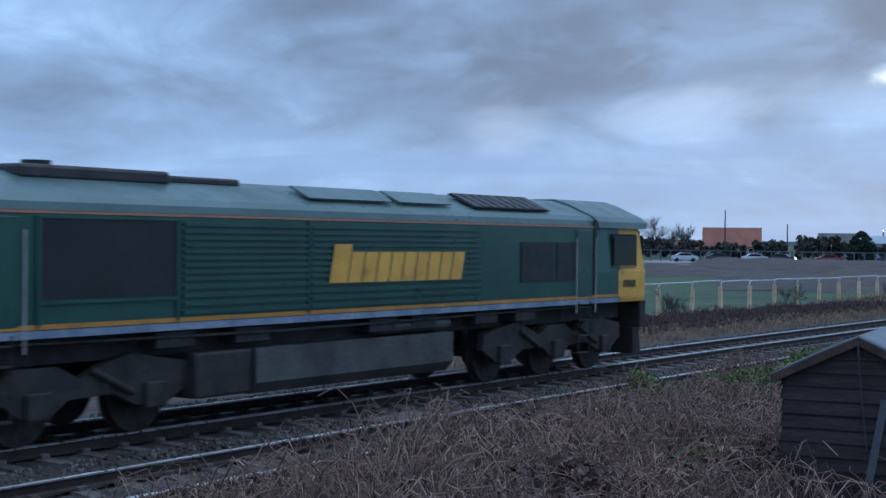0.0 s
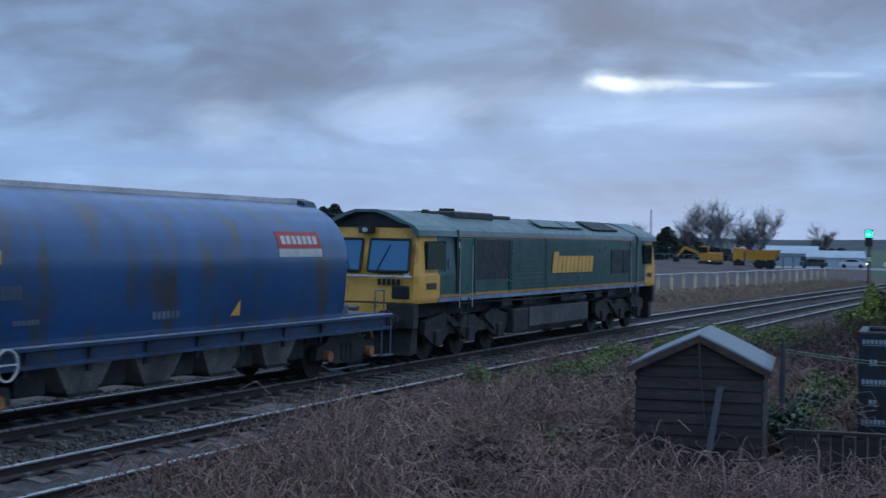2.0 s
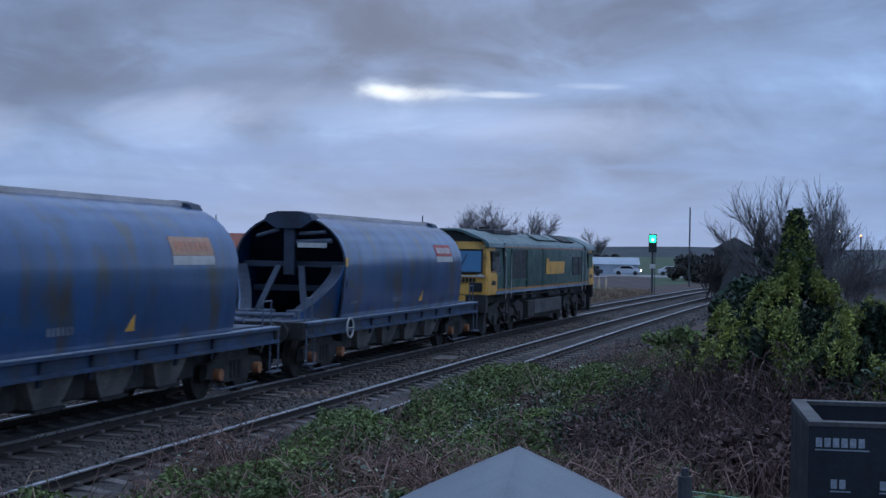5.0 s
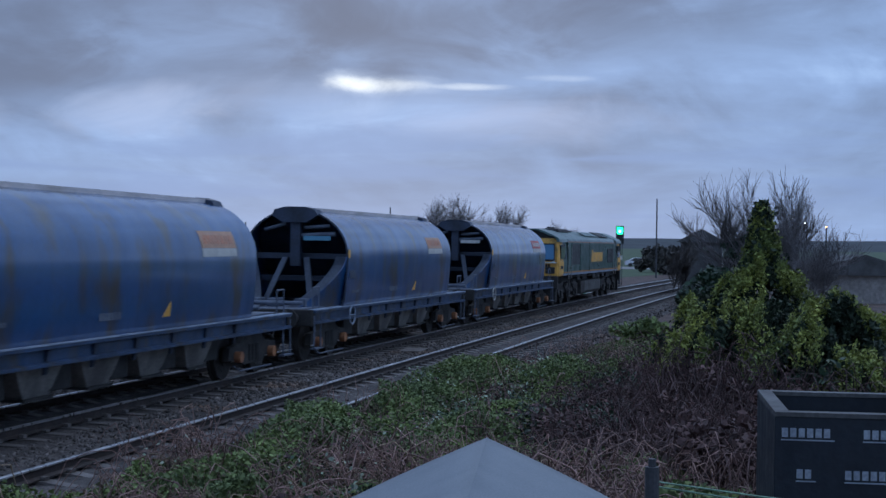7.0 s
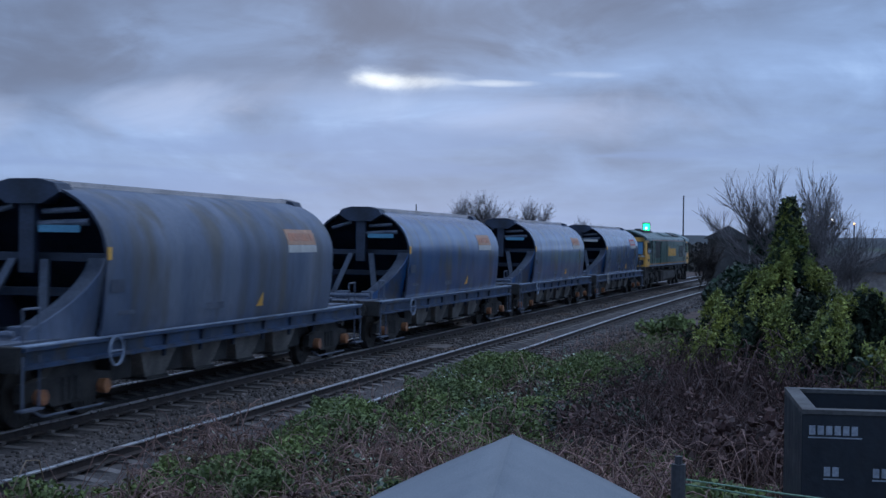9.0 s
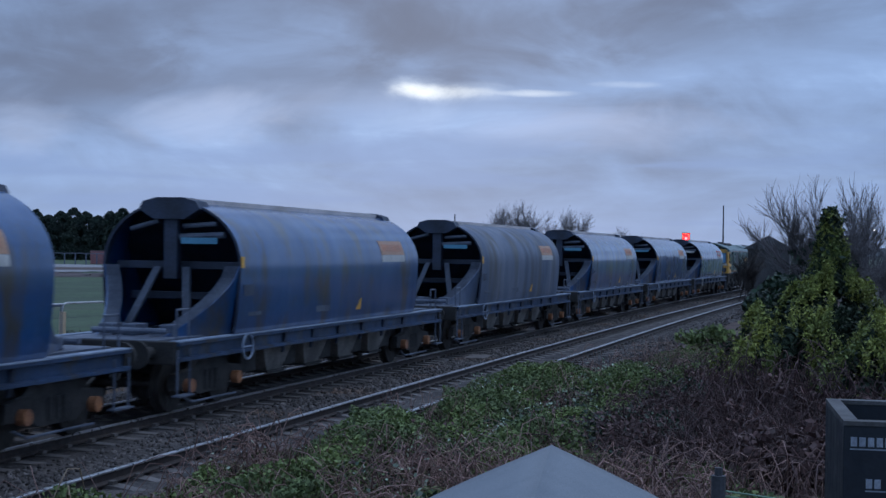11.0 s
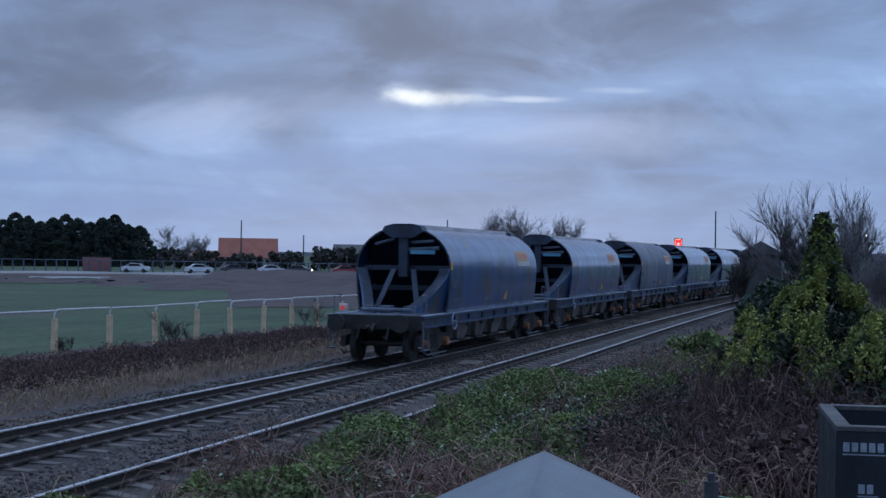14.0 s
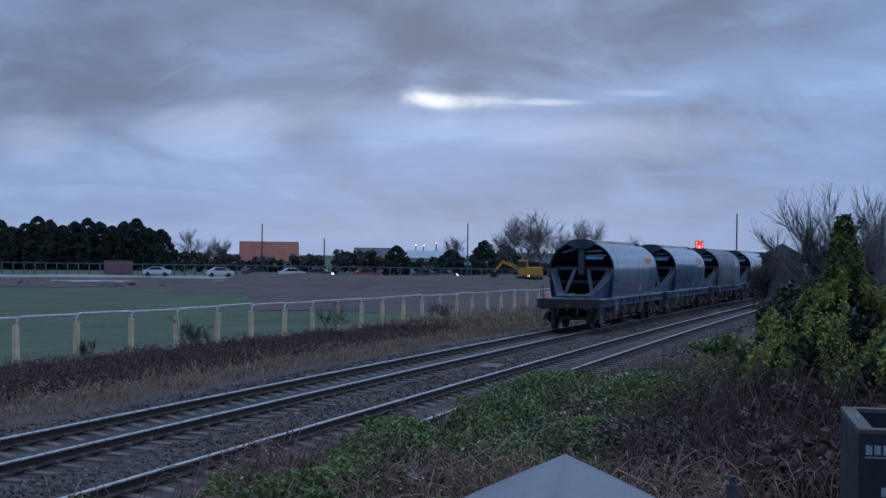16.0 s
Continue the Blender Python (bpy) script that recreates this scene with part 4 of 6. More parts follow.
def make_wagon(paint="blue", sign="signorange", extra=""):
    w = thing("hopper_wagon", "blue bulk hopper wagon with open framed ends" + extra, "freight wagon", "hopper wagons in the train")
    B, HS = 5.35, 7.75
    secs = [hull_ring(x) for x in np.linspace(-B, B, 9)]
    shell = part("body_shell", loft(secs, caps=False), paint, w, "rounded steel tank body, streaked with dirt", smooth=True)
    # thickness of the rim and the sloping inner sheets at each end
    for e in (-1, 1):
        ring = hull_ring(e * B)
        inner = [(x, y * 0.965, 2.45 + (z - 2.45) * 0.965) for x, y, z in ring]
        deep = [(e * (B - 0.12), y, z) for x, y, z in inner]
        part("body_rim", loft([ring, inner, deep], caps=False), "frameblue", shell, smooth=False)
        # slope sheet: from the top of the rim inwards and down
        sl = bmesh.new()
        rows = []
        for k in range(7):
            z = 3.50 - k * 0.36
            depth = 0.15 + k * 0.30
            hw = 1.30 * math.sqrt(max(0.02, 1 - ((z - 2.45) / 1.16) ** 2)) if z > 2.45 else 1.30 - 0.10 * (2.45 - z)
            rows.append([(e * (B - depth), -hw, z), (e * (B - depth), hw, z)])
        vs = [[sl.verts.new(p) for p in r] for r in rows]
        for a, b in zip(vs, vs[1:]):
            sl.faces.new((a[0], a[1], b[1], b[0]))
        bmesh.ops.solidify(sl, geom=sl.faces[:], thickness=0.02)
        part("slope_sheet", sl, "frameblue", w, "dark sloping hopper end sheet")
        # stiffeners: central post and two inclined struts, cross beam
        part("end_post", box(e * (B - 0.05) - 0.09, e * (B - 0.05) + 0.09, -0.13, 0.13, 2.2, 3.5, 0.015), "frameblue", w, "central upright channel")
        part("cross_beam", box(e * (B - 0.35) - 0.06, e * (B - 0.35) + 0.06, -1.25, 1.25, 2.38, 2.52, 0.01), "frameblue", w)
        part("lower_beam", box(e * (B - 0.6) - 0.06, e * (B - 0.6) + 0.06, -1.1, 1.1, 1.82, 1.96, 0.01), "frameblue", w)
        for s in (-1, 1):
            st = loft([[(e * (B + 0.55), s * 0.62 - 0.07, 1.22), (e * (B + 0.55), s * 0.62 + 0.07, 1.22), (e * (B + 0.63), s * 0.62 + 0.07, 1.22), (e * (B + 0.63), s * 0.62 - 0.07, 1.22)],
                       [(e * (B - 0.1), s * 0.28 - 0.07, 2.42), (e * (B - 0.1), s * 0.28 + 0.07, 2.42), (e * (B - 0.02), s * 0.28 + 0.07, 2.42), (e * (B - 0.02), s * 0.28 - 0.07, 2.42)]])
            part("end_strut", st, "strut", w, "inclined grey strut")
            # curved gusset from the rim down to the frame end
            edge = []
            for k in range(10):
                u = k / 9
                edge.append((e * (B + 1.55 * u ** 1.6), s * (1.35 - 0.72 * u ** 1.1), 2.45 - 1.22 * u ** 0.8))
            outl = edge + [(e * (B - 0.05), s * 1.16, 1.23)]
            t = Vector((0, s * 0.03, 0))
            bm = loft([[Vector(p) for p in outl], [Vector(p) - t for p in outl]])
            part("gusset_plate", bm, paint, w, "curved end gusset plate")
            lip = bmesh.new()
            va = [lip.verts.new(p) for p in edge]
            vb = [lip.verts.new((p[0] - e * 0.02, p[1] - s * 0.30, p[2] + 0.0)) for p in edge]
            for i in range(9):
                lip.faces.new((va[i], va[i + 1], vb[i + 1], vb[i]))
            bmesh.ops.solidify(lip, geom=lip.faces[:], thickness=0.02)
            part("gusset_flange", lip, "palegusset", w, "dusty pale flange")
        # hood at the walkway's end
        hd = [(-0.60, 3.46), (-0.52, 3.60), (-0.25, 3.67), (0.25, 3.67), (0.52, 3.60), (0.60, 3.46), (0.3, 3.28), (-0.3, 3.28)]
        part("end_hood", loft([[(e * (B - 0.35), y, z) for y, z in hd], [(e * (B + 0.12), y, z) for y, z in hd]]), "frameblue", w, "dark hood under the walkway")
        for p0, p1, r in (((-1.0, 3.0), (0.1, 2.95), 0.06), ((-0.2, 3.16), (-0.85, 3.2), 0.045), ((0.85, 3.1), (0.3, 3.25), 0.045)):
            part("end_pipe", rod((e * (B - 0.1), *p0), (e * (B - 0.1), *p1), r, seg=8), "palegusset", w, "dull pipe under the hood")
        part("end_panel", box(e * (B + 0.04), e * (B + 0.06), -0.92, -0.22, 2.84, 2.95), "white" if sign == "red" else "lightpanel", w, "small sign board on the end")
        # headstock, buffers, coupling, steps
        part("headstock", box(e * (HS - 0.2), e * HS, -1.28, 1.28, 0.86, 1.24, 0.02), "grime", w, "black grimy headstock")
        for s in (-1, 1):
            bf = part("buffer", rod((e * HS, s * 0.87, 1.05), (e * (HS + 0.5), s * 0.87, 1.05), 0.10, seg=12), "grime", w, "round black buffer")
            part("buffer_head", rod((e * (HS + 0.47), s * 0.87, 1.05), (e * (HS + 0.53), s * 0.87, 1.05), 0.23, seg=18), "grime", bf)
            stp = bmesh.new()
            for dx in (0.1, 0.55):
                rod((e * (HS - dx), s * 1.30, 0.35), (e * (HS - dx), s * 1.30, 1.1), 0.02, stp, 6)
            box(e * (HS - 0.6), e * (HS - 0.05), s * 1.22, s * 1.36, 0.33, 0.36, bm=stp)
            part("end_step", stp, "palegusset", w, "grey step hanger")
            hr = pipe([(e * (HS - 0.25), s * 1.2, 1.25), (e * (HS - 0.25), s * 1.2, 1.75), (e * (HS - 0.7), s * 1.2, 1.75), (e * (HS - 0.7), s * 1.2, 1.25)], 0.018)
            part("hand_rail", hr, "palegusset", w, "grey bent handrail")
        dk = bmesh.new()
        box(e * (B + 0.4), e * (HS - 0.05), -0.95, 0.95, 1.20, 1.25, bm=dk)
        for y in (-0.6, 0.1, 0.55):
            box(e * (B + 0.9), e * (B + 1.35), y - 0.14, y + 0.14, 1.25, 1.45, 0.02, dk)
        rod((e * (B + 1.7), -0.8, 1.36), (e * (B + 1.7), 0.6, 1.36), 0.05, dk, 8)
        part("end_platform", dk, "palegusset", w, "end deck with brake gear")
        cp = pipe([(e * HS, 0, 1.0), (e * (HS + 0.3), 0, 0.82), (e * (HS + 0.48), 0, 0.98)], 0.05, seg=8)
        for y in (-0.4, 0.4):
            part("air_hose", pipe([(e * HS, y, 0.95), (e * (HS + 0.22), y, 0.6), (e * (HS + 0.45), y, 0.7)], 0.025), "grime", w, "black rubber air hose")
        part("coupling", cp, "grime", w, "hook and screw coupling")
    # walkway along the ridge
    ww = bmesh.new()
    box(-B - 0.1, B + 0.1, -0.36, 0.36, 3.605, 3.635, 0.008, ww)
    for s in (-1, 1):
        box(-B - 0.1, B + 0.1, s * 0.36 - 0.015, s * 0.36 + 0.015, 3.545, 3.65, bm=ww)
    part("walkway", ww, "ridge", w, "grey walkway along the roof ridge")
    # longitudinal sole bars
    for s in (-1, 1):
        sb = loft([[(x, s * y, z) for y, z in ((1.16, 1.22), (1.34, 1.22), (1.34, 1.17), (1.24, 1.15), (1.24, 0.98), (1.34, 0.96), (1.34, 0.91), (1.16, 0.91))] for x in (-HS + 0.1, HS - 0.1)])
        so = part("sole_bar", sb, "solebar", w, "long blue channel sole bar")
        part("flange", box(-HS + 0.1, HS - 0.1, s * 1.24 - 0.11, s * 1.24 + 0.11, 1.222, 1.242), "flange", so, "dusty pale top flange")
        for i in range(7):
            x = -4.5 + i * 1.5
            part("bracket", loft([[(x - 0.05, s * 1.22, 1.15), (x + 0.05, s * 1.22, 1.15), (x + 0.05, s * 1.30, 1.15), (x - 0.05, s * 1.30, 1.15)],
                                  [(x - 0.05, s * 1.20, 0.78), (x + 0.05, s * 1.20, 0.78), (x + 0.05, s * 1.24, 0.78), (x - 0.05, s * 1.24, 0.78)]]), "frameblue", w)
        # ladder rungs, lettering and signs on the flank
        y = s * 1.395
        xa, xb = (2.55, 4.25) if s < 0 else (-4.25, -2.55)

        def on_flank(x0, x1, z0, z1, off):
            """A thin sheet that follows the curve of the tank."""
            secs = []
            for k in range(4):
                z = z0 + (z1 - z0) * k / 3
                yh = 1.37 * math.sqrt(max(0.0, 1 - abs((z - 2.45) / 1.16) ** 2.083))
                secs.append([(x0, s * (yh - 0.004), z), (x1, s * (yh - 0.004), z), (x1, s * (yh + off), z), (x0, s * (yh + off), z)])
            return loft(secs)
        sg = part("sign_panel", on_flank(xa, xb, 2.66, 2.98, 0.008), sign, w, "painted sign panel")
        part("sign_band", on_flank(xa, xb, 2.50, 2.655, 0.008), "white", sg, "pale band under the sign")
        for k in range(7):
            part("sign_block", on_flank(xa + 0.14 + k * 0.21, xa + 0.29 + k * 0.21, 2.74, 2.90, 0.012), "white" if sign == "red" else "paleline", sg)
        for x0, x1, z0, z1 in ((-5.15, -4.35, 1.72, 1.84), (-5.2, -4.75, 1.92, 2.12), (-4.9, -4.3, 1.55, 1.62), (-1.5, -0.7, 1.50, 1.62)):
            yy = s * (1.372 if z0 > 1.8 else 1.33)
            xa, xb = (x0, x1) if s < 0 else (-x1, -x0)
            bars(w, "marking", xa, xb, z0, z1, yy, 6, "palegusset", label="small pale markings in plain bars")
        part("yellow_mark", plate([(0.95 * -s, s * 1.31, 1.46), (1.25 * -s, s * 1.31, 1.46), (1.2 * -s, s * 1.35, 1.72)], 0.01, "y"), "yellow", w, "small yellow triangle mark")
        part("rating_plate", box(-5.28 * -s - 0.06, -5.28 * -s + 0.06, y * 0.985 - 0.01, y * 0.985 + 0.01, 2.42, 2.62), "yellow", w, "faded yellow plate")
        bw = bmesh.new()
        bmesh.ops.create_cone(bw, segments=20, radius1=0.24, radius2=0.24, depth=0.03, cap_ends=False, matrix=Matrix.Translation((-5.1, s * 1.42, 1.02)) @ Matrix.Rotation(radians(90), 4, "X"))
        bmesh.ops.solidify(bw, geom=bw.faces[:], thickness=0.03)
        rod((-5.34, s * 1.42, 1.02), (-4.86, s * 1.42, 1.02), 0.014, bw, 6)
        part("brake_wheel", bw, "white" if sign == "red" else "flange", w, "pale round handbrake wheel")
    # hopper outlets between the bogies
    for i in range(4):
        x = -3.0 + i * 2.0
        tp, bt = 0.88, 0.42
        secs = [[(x - tp, -1.12, 1.18), (x + tp, -1.12, 1.18), (x + tp, 1.12, 1.18), (x - tp, 1.12, 1.18)],
                [(x - tp + 0.25, -1.1, 0.9), (x + tp - 0.1, -1.1, 0.9), (x + tp - 0.1, 1.1, 0.9), (x - tp + 0.25, 1.1, 0.9)],
                [(x - 0.15, -0.95, 0.42), (x + 0.62, -0.95, 0.42), (x + 0.62, 0.95, 0.42), (x - 0.15, 0.95, 0.42)]]
        hp = part("hopper_outlet", loft(secs), "hopper", w, "dusty pale discharge chute")
        part("outlet_door", box(x - 0.2, x + 0.68, -1.0, 1.0, 0.37, 0.42), "grime", hp)
    # plain boxes of door gear, also added to darken the gaps under the wagon
    for i in range(5):
        x = -4.0 + i * 2.0
        part("outlet_gear", box(x - 0.42, x + 0.30, -0.98, 0.98, 0.46, 1.17, 0.03), "grime", w, "door gear between the chutes, dark for the shade there")
    cb = bmesh.new()
    box(-HS + 0.1, HS - 0.1, -0.28, 0.28, 0.92, 1.16, bm=cb)
    for x in (-4.2, 4.2):
        rod((x - 0.4, -0.6, 0.8), (x + 0.4, -0.6, 0.8), 0.16, cb, 12)
    part("centre_sill", cb, "grime", w, "dark centre sill with air tanks")
    for e in (-1, 1):
        bg = new("bogie")
        bg.parent = w
        bg.location = (e * 5.95, 0, 0)
        tagged(bg, "two-axle freight bogie")
        for s in (-1, 1):
            y = s * 1.02
            prof = [(-1.35, 0.40), (-1.3, 0.66), (-0.7, 0.72), (-0.45, 0.86), (0.45, 0.86), (0.7, 0.72), (1.3, 0.66), (1.35, 0.40), (0.75, 0.40), (0.5, 0.28), (-0.5, 0.28), (-0.75, 0.40)]
            part("bogie_frame", plate([(x, y, z) for x, z in prof], 0.14, "y"), "bogie", bg, "cast steel side frame")
            for x in (-0.95, 0.95):
                part("axle_cover", rod((x, y + s * 0.06, 0.46), (x, y + s * 0.20, 0.46), 0.115, seg=14), "axlebox", bg, "rusty orange axle end cover")
            for x in (-0.2, 0.0, 0.2):
                part("spring", rod((x, y + s * 0.03, 0.34), (x, y + s * 0.03, 0.68), 0.085, seg=8), "grime", bg)
            part("brake_lever", pipe([(-1.2, y + s * 0.12, 0.3), (-0.9, y + s * 0.14, 0.18), (0.9, y + s * 0.14, 0.18)], 0.02), "palegusset", bg)
        part("bolster", box(-0.25, 0.25, -1.0, 1.0, 0.55, 0.85, 0.02), "grime", bg)
        for x in (-0.95, 0.95):
            wheelset(bg, x, 0.46)
    return w


def repaint(root, a, b):
    for o in root.children_recursive:
        if o.type == "MESH" and o.data.materials and o.data.materials[0] == M[a]:
            o.data = o.data.copy()
            o.data.materials[0] = M[b]


wagons = []
first = make_wagon("blue", "red", " and red sign")
wagons.append(first)
second = make_wagon("blue", "signorange", " and orange sign")
wagons.append(second)


def clone_wagon(ob):
    c = copy_thing(ob, Matrix())
    for b in c.children:
        if b.name.startswith("bogie") and b.type == "EMPTY":
            for k in b.children:
                if k.name.startswith("wheelset"):
                    ROLLERS.append((k, k.location.x, k.location.z))
    return c


for i in range(4):
    wagons.append(clone_wagon(second))
repaint(wagons[3], "blue", "greyblue")
tagged(wagons[3], "dusty grey-blue bulk hopper wagon with streaked flanks")
# red lamp on the last wagon
lamp = part("tail_lamp", box(-7.9, -7.76, 0.72, 0.92, 1.3, 1.52, 0.02), "white", wagons[5], "pale tail lamp with red lens")
part("lamp_lens", rod((-7.915, 0.82, 1.42), (-7.89, 0.82, 1.42), 0.06, seg=12), "taillamp", lamp, "glowing red lens")


# how far the locomotive's rear end has run along the track
KNOTS_T = [0, 1.5, 3.5, 7, 11, 12.5, 14.5, 16]
KNOTS_S = [-0.9, 12.78, 31.02, 65.75, 105.88, 121.39, 142.76, 158.62]
RUN = np.polyfit(KNOTS_T, KNOTS_S, 3)


def run(t):
    return float(np.polyval(RUN, t))


def on_track(s):
    slope = -BEND * max(s - BEND_X, 0.0)
    return pose(s, FAR_Y + bend(s), 0, 0, 0, math.degrees(math.atan(slope)))


PITCH, LEAD, HALF_BODY = 16.96, 3.48, 5.35


def motions():
    ts = [k * 0.25 for k in range(65)]
    walk(loco, [(t, on_track(run(t) + 10.3)) for t in ts])
    for i, w in enumerate(wagons):
        walk(w, [(t, on_track(run(t) - LEAD - i * PITCH - HALF_BODY)) for t in ts])
    step = 1 / 30
    n = int(16.0 / step)
    s0 = run(0.0)
    for ob, x, r in ROLLERS:
        rows = []
        for k in range(n + 1):
            t = k * step
            rows.append((t, Matrix.Translation((x, 0, r)) @ Matrix.Rotation((run(t) - s0) / r, 4, "Y")))
        walk(ob, rows)
    # the signal's red glass rises before the green lamp
    walk(red_glass, [(0, pose(0, 0, 0)), (10.55, pose(0, 0, 0)), (10.7, pose(0, 0, GLASS_RISE)), (16, pose(0, 0, GLASS_RISE))])


def polar(bearing, d, z=0.0):
    a = radians(bearing)
    return Vector((d * math.cos(a), d * math.sin(a), z))


G = -0.5     # level of the open ground


# ---- signal by the line ----
GLASS_RISE = 0.69


def make_signal():
    p = polar(5.93, 118)
    sg = thing("railway_signal", "colour light railway signal on a grey post by the line", "signal", at=pose(p.x, p.y, G, 0, 0, 186))
    part("post", rod((0, 0, 0), (0, 0, 4.2), 0.09, seg=10), "pole", sg, "grey steel post")
    part("ladder", pipe([(-0.3, 0.2, 0), (-0.1, 0.2, 3.8)], 0.03), "pole", sg)
    head = part("signal_head", box(0.05, 0.30, -0.32, 0.32, 3.50, 4.95, 0.03), "dark", sg, "black signal head")
    # housing added to hide the glowing red plate until it rises
    part("housing", box(0.38, 0.40, -0.32, 0.32, 3.50, 4.23, 0.01), "dark", head, "added black housing that hides the red glass")
    # glowing plates made larger than real lenses to hold the lamps' glare
    lens = part("green_lens", box(0.30, 0.325, -0.25, 0.25, 4.28, 4.86, 0.08), "lightgreen", head, "glowing green lens, widened by its glare")
    part("lamp", rod((0.325, 0, 4.50), (0.335, 0, 4.50), 0.12, seg=14), "greencore", lens, "bright middle of the lens")
    part("hood", box(0.3, 0.6, -0.3, 0.3, 4.90, 4.93, 0.005), "dark", head)
    part("sign_plate", box(0.1, 0.14, -0.22, 0.22, 2.2, 2.55), "white", sg, "white plate on the post")
    red = part("red_glass", box(0.345, 0.36, -0.26, 0.26, 3.58, 4.19, 0.005), "lightred", sg, "sliding red glass that glows itself, widened by glare")
    part("lamp", rod((0.36, 0, 3.80), (0.37, 0, 3.80), 0.11, seg=14), "redcore", red, "bright middle of the glass")
    return red, sg


red_glass, signal = make_signal()


# ---- garden: shed, fence, building under construction ----
def make_shed():
    ang = math.degrees(math.atan2(1.57 - 1.24, 7.95 - 5.8))
    sh = thing("garden_shed", "dark weathered timber garden shed with grey felt roof", "shed", at=pose(5.8, 1.22, 0, 0, 0, ang))
    Wd, Lr = 0.92, 2.2
    ez, rz, gz = 1.28, 1.72, G
    w = 0.80
    bd = part("wall_frame", loft([[(0.06, y, z) for y, z in ((-w, gz), (w, gz), (w, ez + 0.03), (0, rz - 0.05), (-w, ez + 0.03))], [(Lr - 0.1, y, z) for y, z in ((-w, gz), (w, gz), (w, ez + 0.03), (0, rz - 0.05), (-w, ez + 0.03))]]), "shedboard", sh, "dark shed walls")
    for i in range(14):
        z0 = gz + i * 0.15
        z1 = z0 + 0.16
        if z0 > rz - 0.1:
            break

        def hw(z):
            return w if z <= ez else w * max(0.02, (rz - 0.05 - z) / (rz - 0.05 - ez))
        o = [(0.0, -hw(z0), z0), (0.0, hw(z0), z0), (0.0, hw(min(z1, rz - 0.07)), min(z1, rz - 0.07)), (0.0, -hw(min(z1, rz - 0.07)), min(z1, rz - 0.07))]
        back = [(0.055, y, z) for _, y, z in o]
        front = [(0.022 if k < 2 else 0.045, y, z) for k, (_, y, z) in enumerate(o)]
        part("board", loft([back, front]), "shedboard", bd)
        for s in (-1, 1):
            if z1 < ez + 0.1:
                bm = loft([[(0.06, s * w, z0), (Lr - 0.1, s * w, z0), (Lr - 0.1, s * w, z1), (0.06, s * w, z1)], [(0.06, s * (w + 0.03), z0), (Lr - 0.1, s * (w + 0.03), z0), (Lr - 0.1, s * (w + 0.008), z1), (0.06, s * (w + 0.008), z1)]])
                part("board", bm, "shedboard", bd)
    t = 0.03
    for s in (-1, 1):
        nz = []
        for i in range(7):
            u = i / 6
            nz.append((s * Wd * u, rz + (ez - rz) * u + 0.012 * math.sin(u * 3.1)))
        bm = bmesh.new()
        grid = [[bm.verts.new((-0.05 + (Lr + 0.05) * k / 8, y, z + 0.006 * noise.noise((k, i, s)))) for k in range(9)] for i, (y, z) in enumerate(nz)]
        for a, b in zip(grid, grid[1:]):
            for k in range(8):
                bm.faces.new((a[k], a[k + 1], b[k + 1], b[k]))
        bmesh.ops.recalc_face_normals(bm, faces=bm.faces)
        bmesh.ops.solidify(bm, geom=bm.faces[:], thickness=t)
        part("roof_felt", bm, "felt", sh, "pale grey mineral felt, faintly mossy", smooth=True)
        bb = loft([[(-0.06, 0, rz - 0.02), (-0.06, 0, rz - 0.11), (-0.03, 0, rz - 0.11), (-0.03, 0, rz - 0.02)], [(-0.06, s * Wd, ez - 0.02), (-0.06, s * Wd, ez - 0.11), (-0.03, s * Wd, ez - 0.11), (-0.03, s * Wd, ez - 0.02)]])
        part("bargeboard", bb, "bargeboard", sh, "brown bargeboard")
    part("cable", pipe([(-0.065, 0.0, rz - 0.1), (-0.03, -0.03, 1.1), (-0.02, -0.1, 0.5)], 0.012), "pole", sh, "grey cable hanging from the gable")
    part("lean_board", loft([[(-0.3, -0.2, 0.2), (-0.3, -0.12, 0.2), (-0.28, -0.12, 0.2), (-0.28, -0.2, 0.2)], [(-0.05, -0.32, 1.05), (-0.05, -0.24, 1.05), (-0.03, -0.24, 1.05), (-0.03, -0.32, 1.05)]]), "pole", sh, "grey plank leaning on the wall")


make_shed()


def make_fence():
    fn = thing("timber_fence", "low dark-stained timber garden fence beside the shed", "fence")
    for i in range(30):
        x = 6.3 + 0.02 * i
        y = 0.15 - i * 0.152
        part("plank", box(x - 0.012, x + 0.012, y - 0.07, y + 0.07, G, 0.45 + 0.02 * math.sin(i * 2.1), 0.004), "shedboard", fn)
    part("cap_rail", loft([[(6.24, 0.2, 0.46), (6.36, 0.2, 0.46), (6.36, 0.2, 0.50), (6.24, 0.2, 0.50)], [(6.84, -4.4, 0.46), (6.96, -4.4, 0.46), (6.96, -4.4, 0.50), (6.84, -4.4, 0.50)]]), "shedboard", fn)
    p = polar(24.5, 7.4)
    st = thing("timber_stand", "raw pale timber board nailed on a post", "board", at=pose(p.x, p.y, 0, 0, 0, 20))
    part("board", box(-0.2, 0.2, -0.14, 0.14, 0.22, 0.25, 0.006), "wood", st, "raw pale board")
    part("post", box(-0.04, 0.04, -0.04, 0.04, G, 0.22), "wood", st)


make_fence()


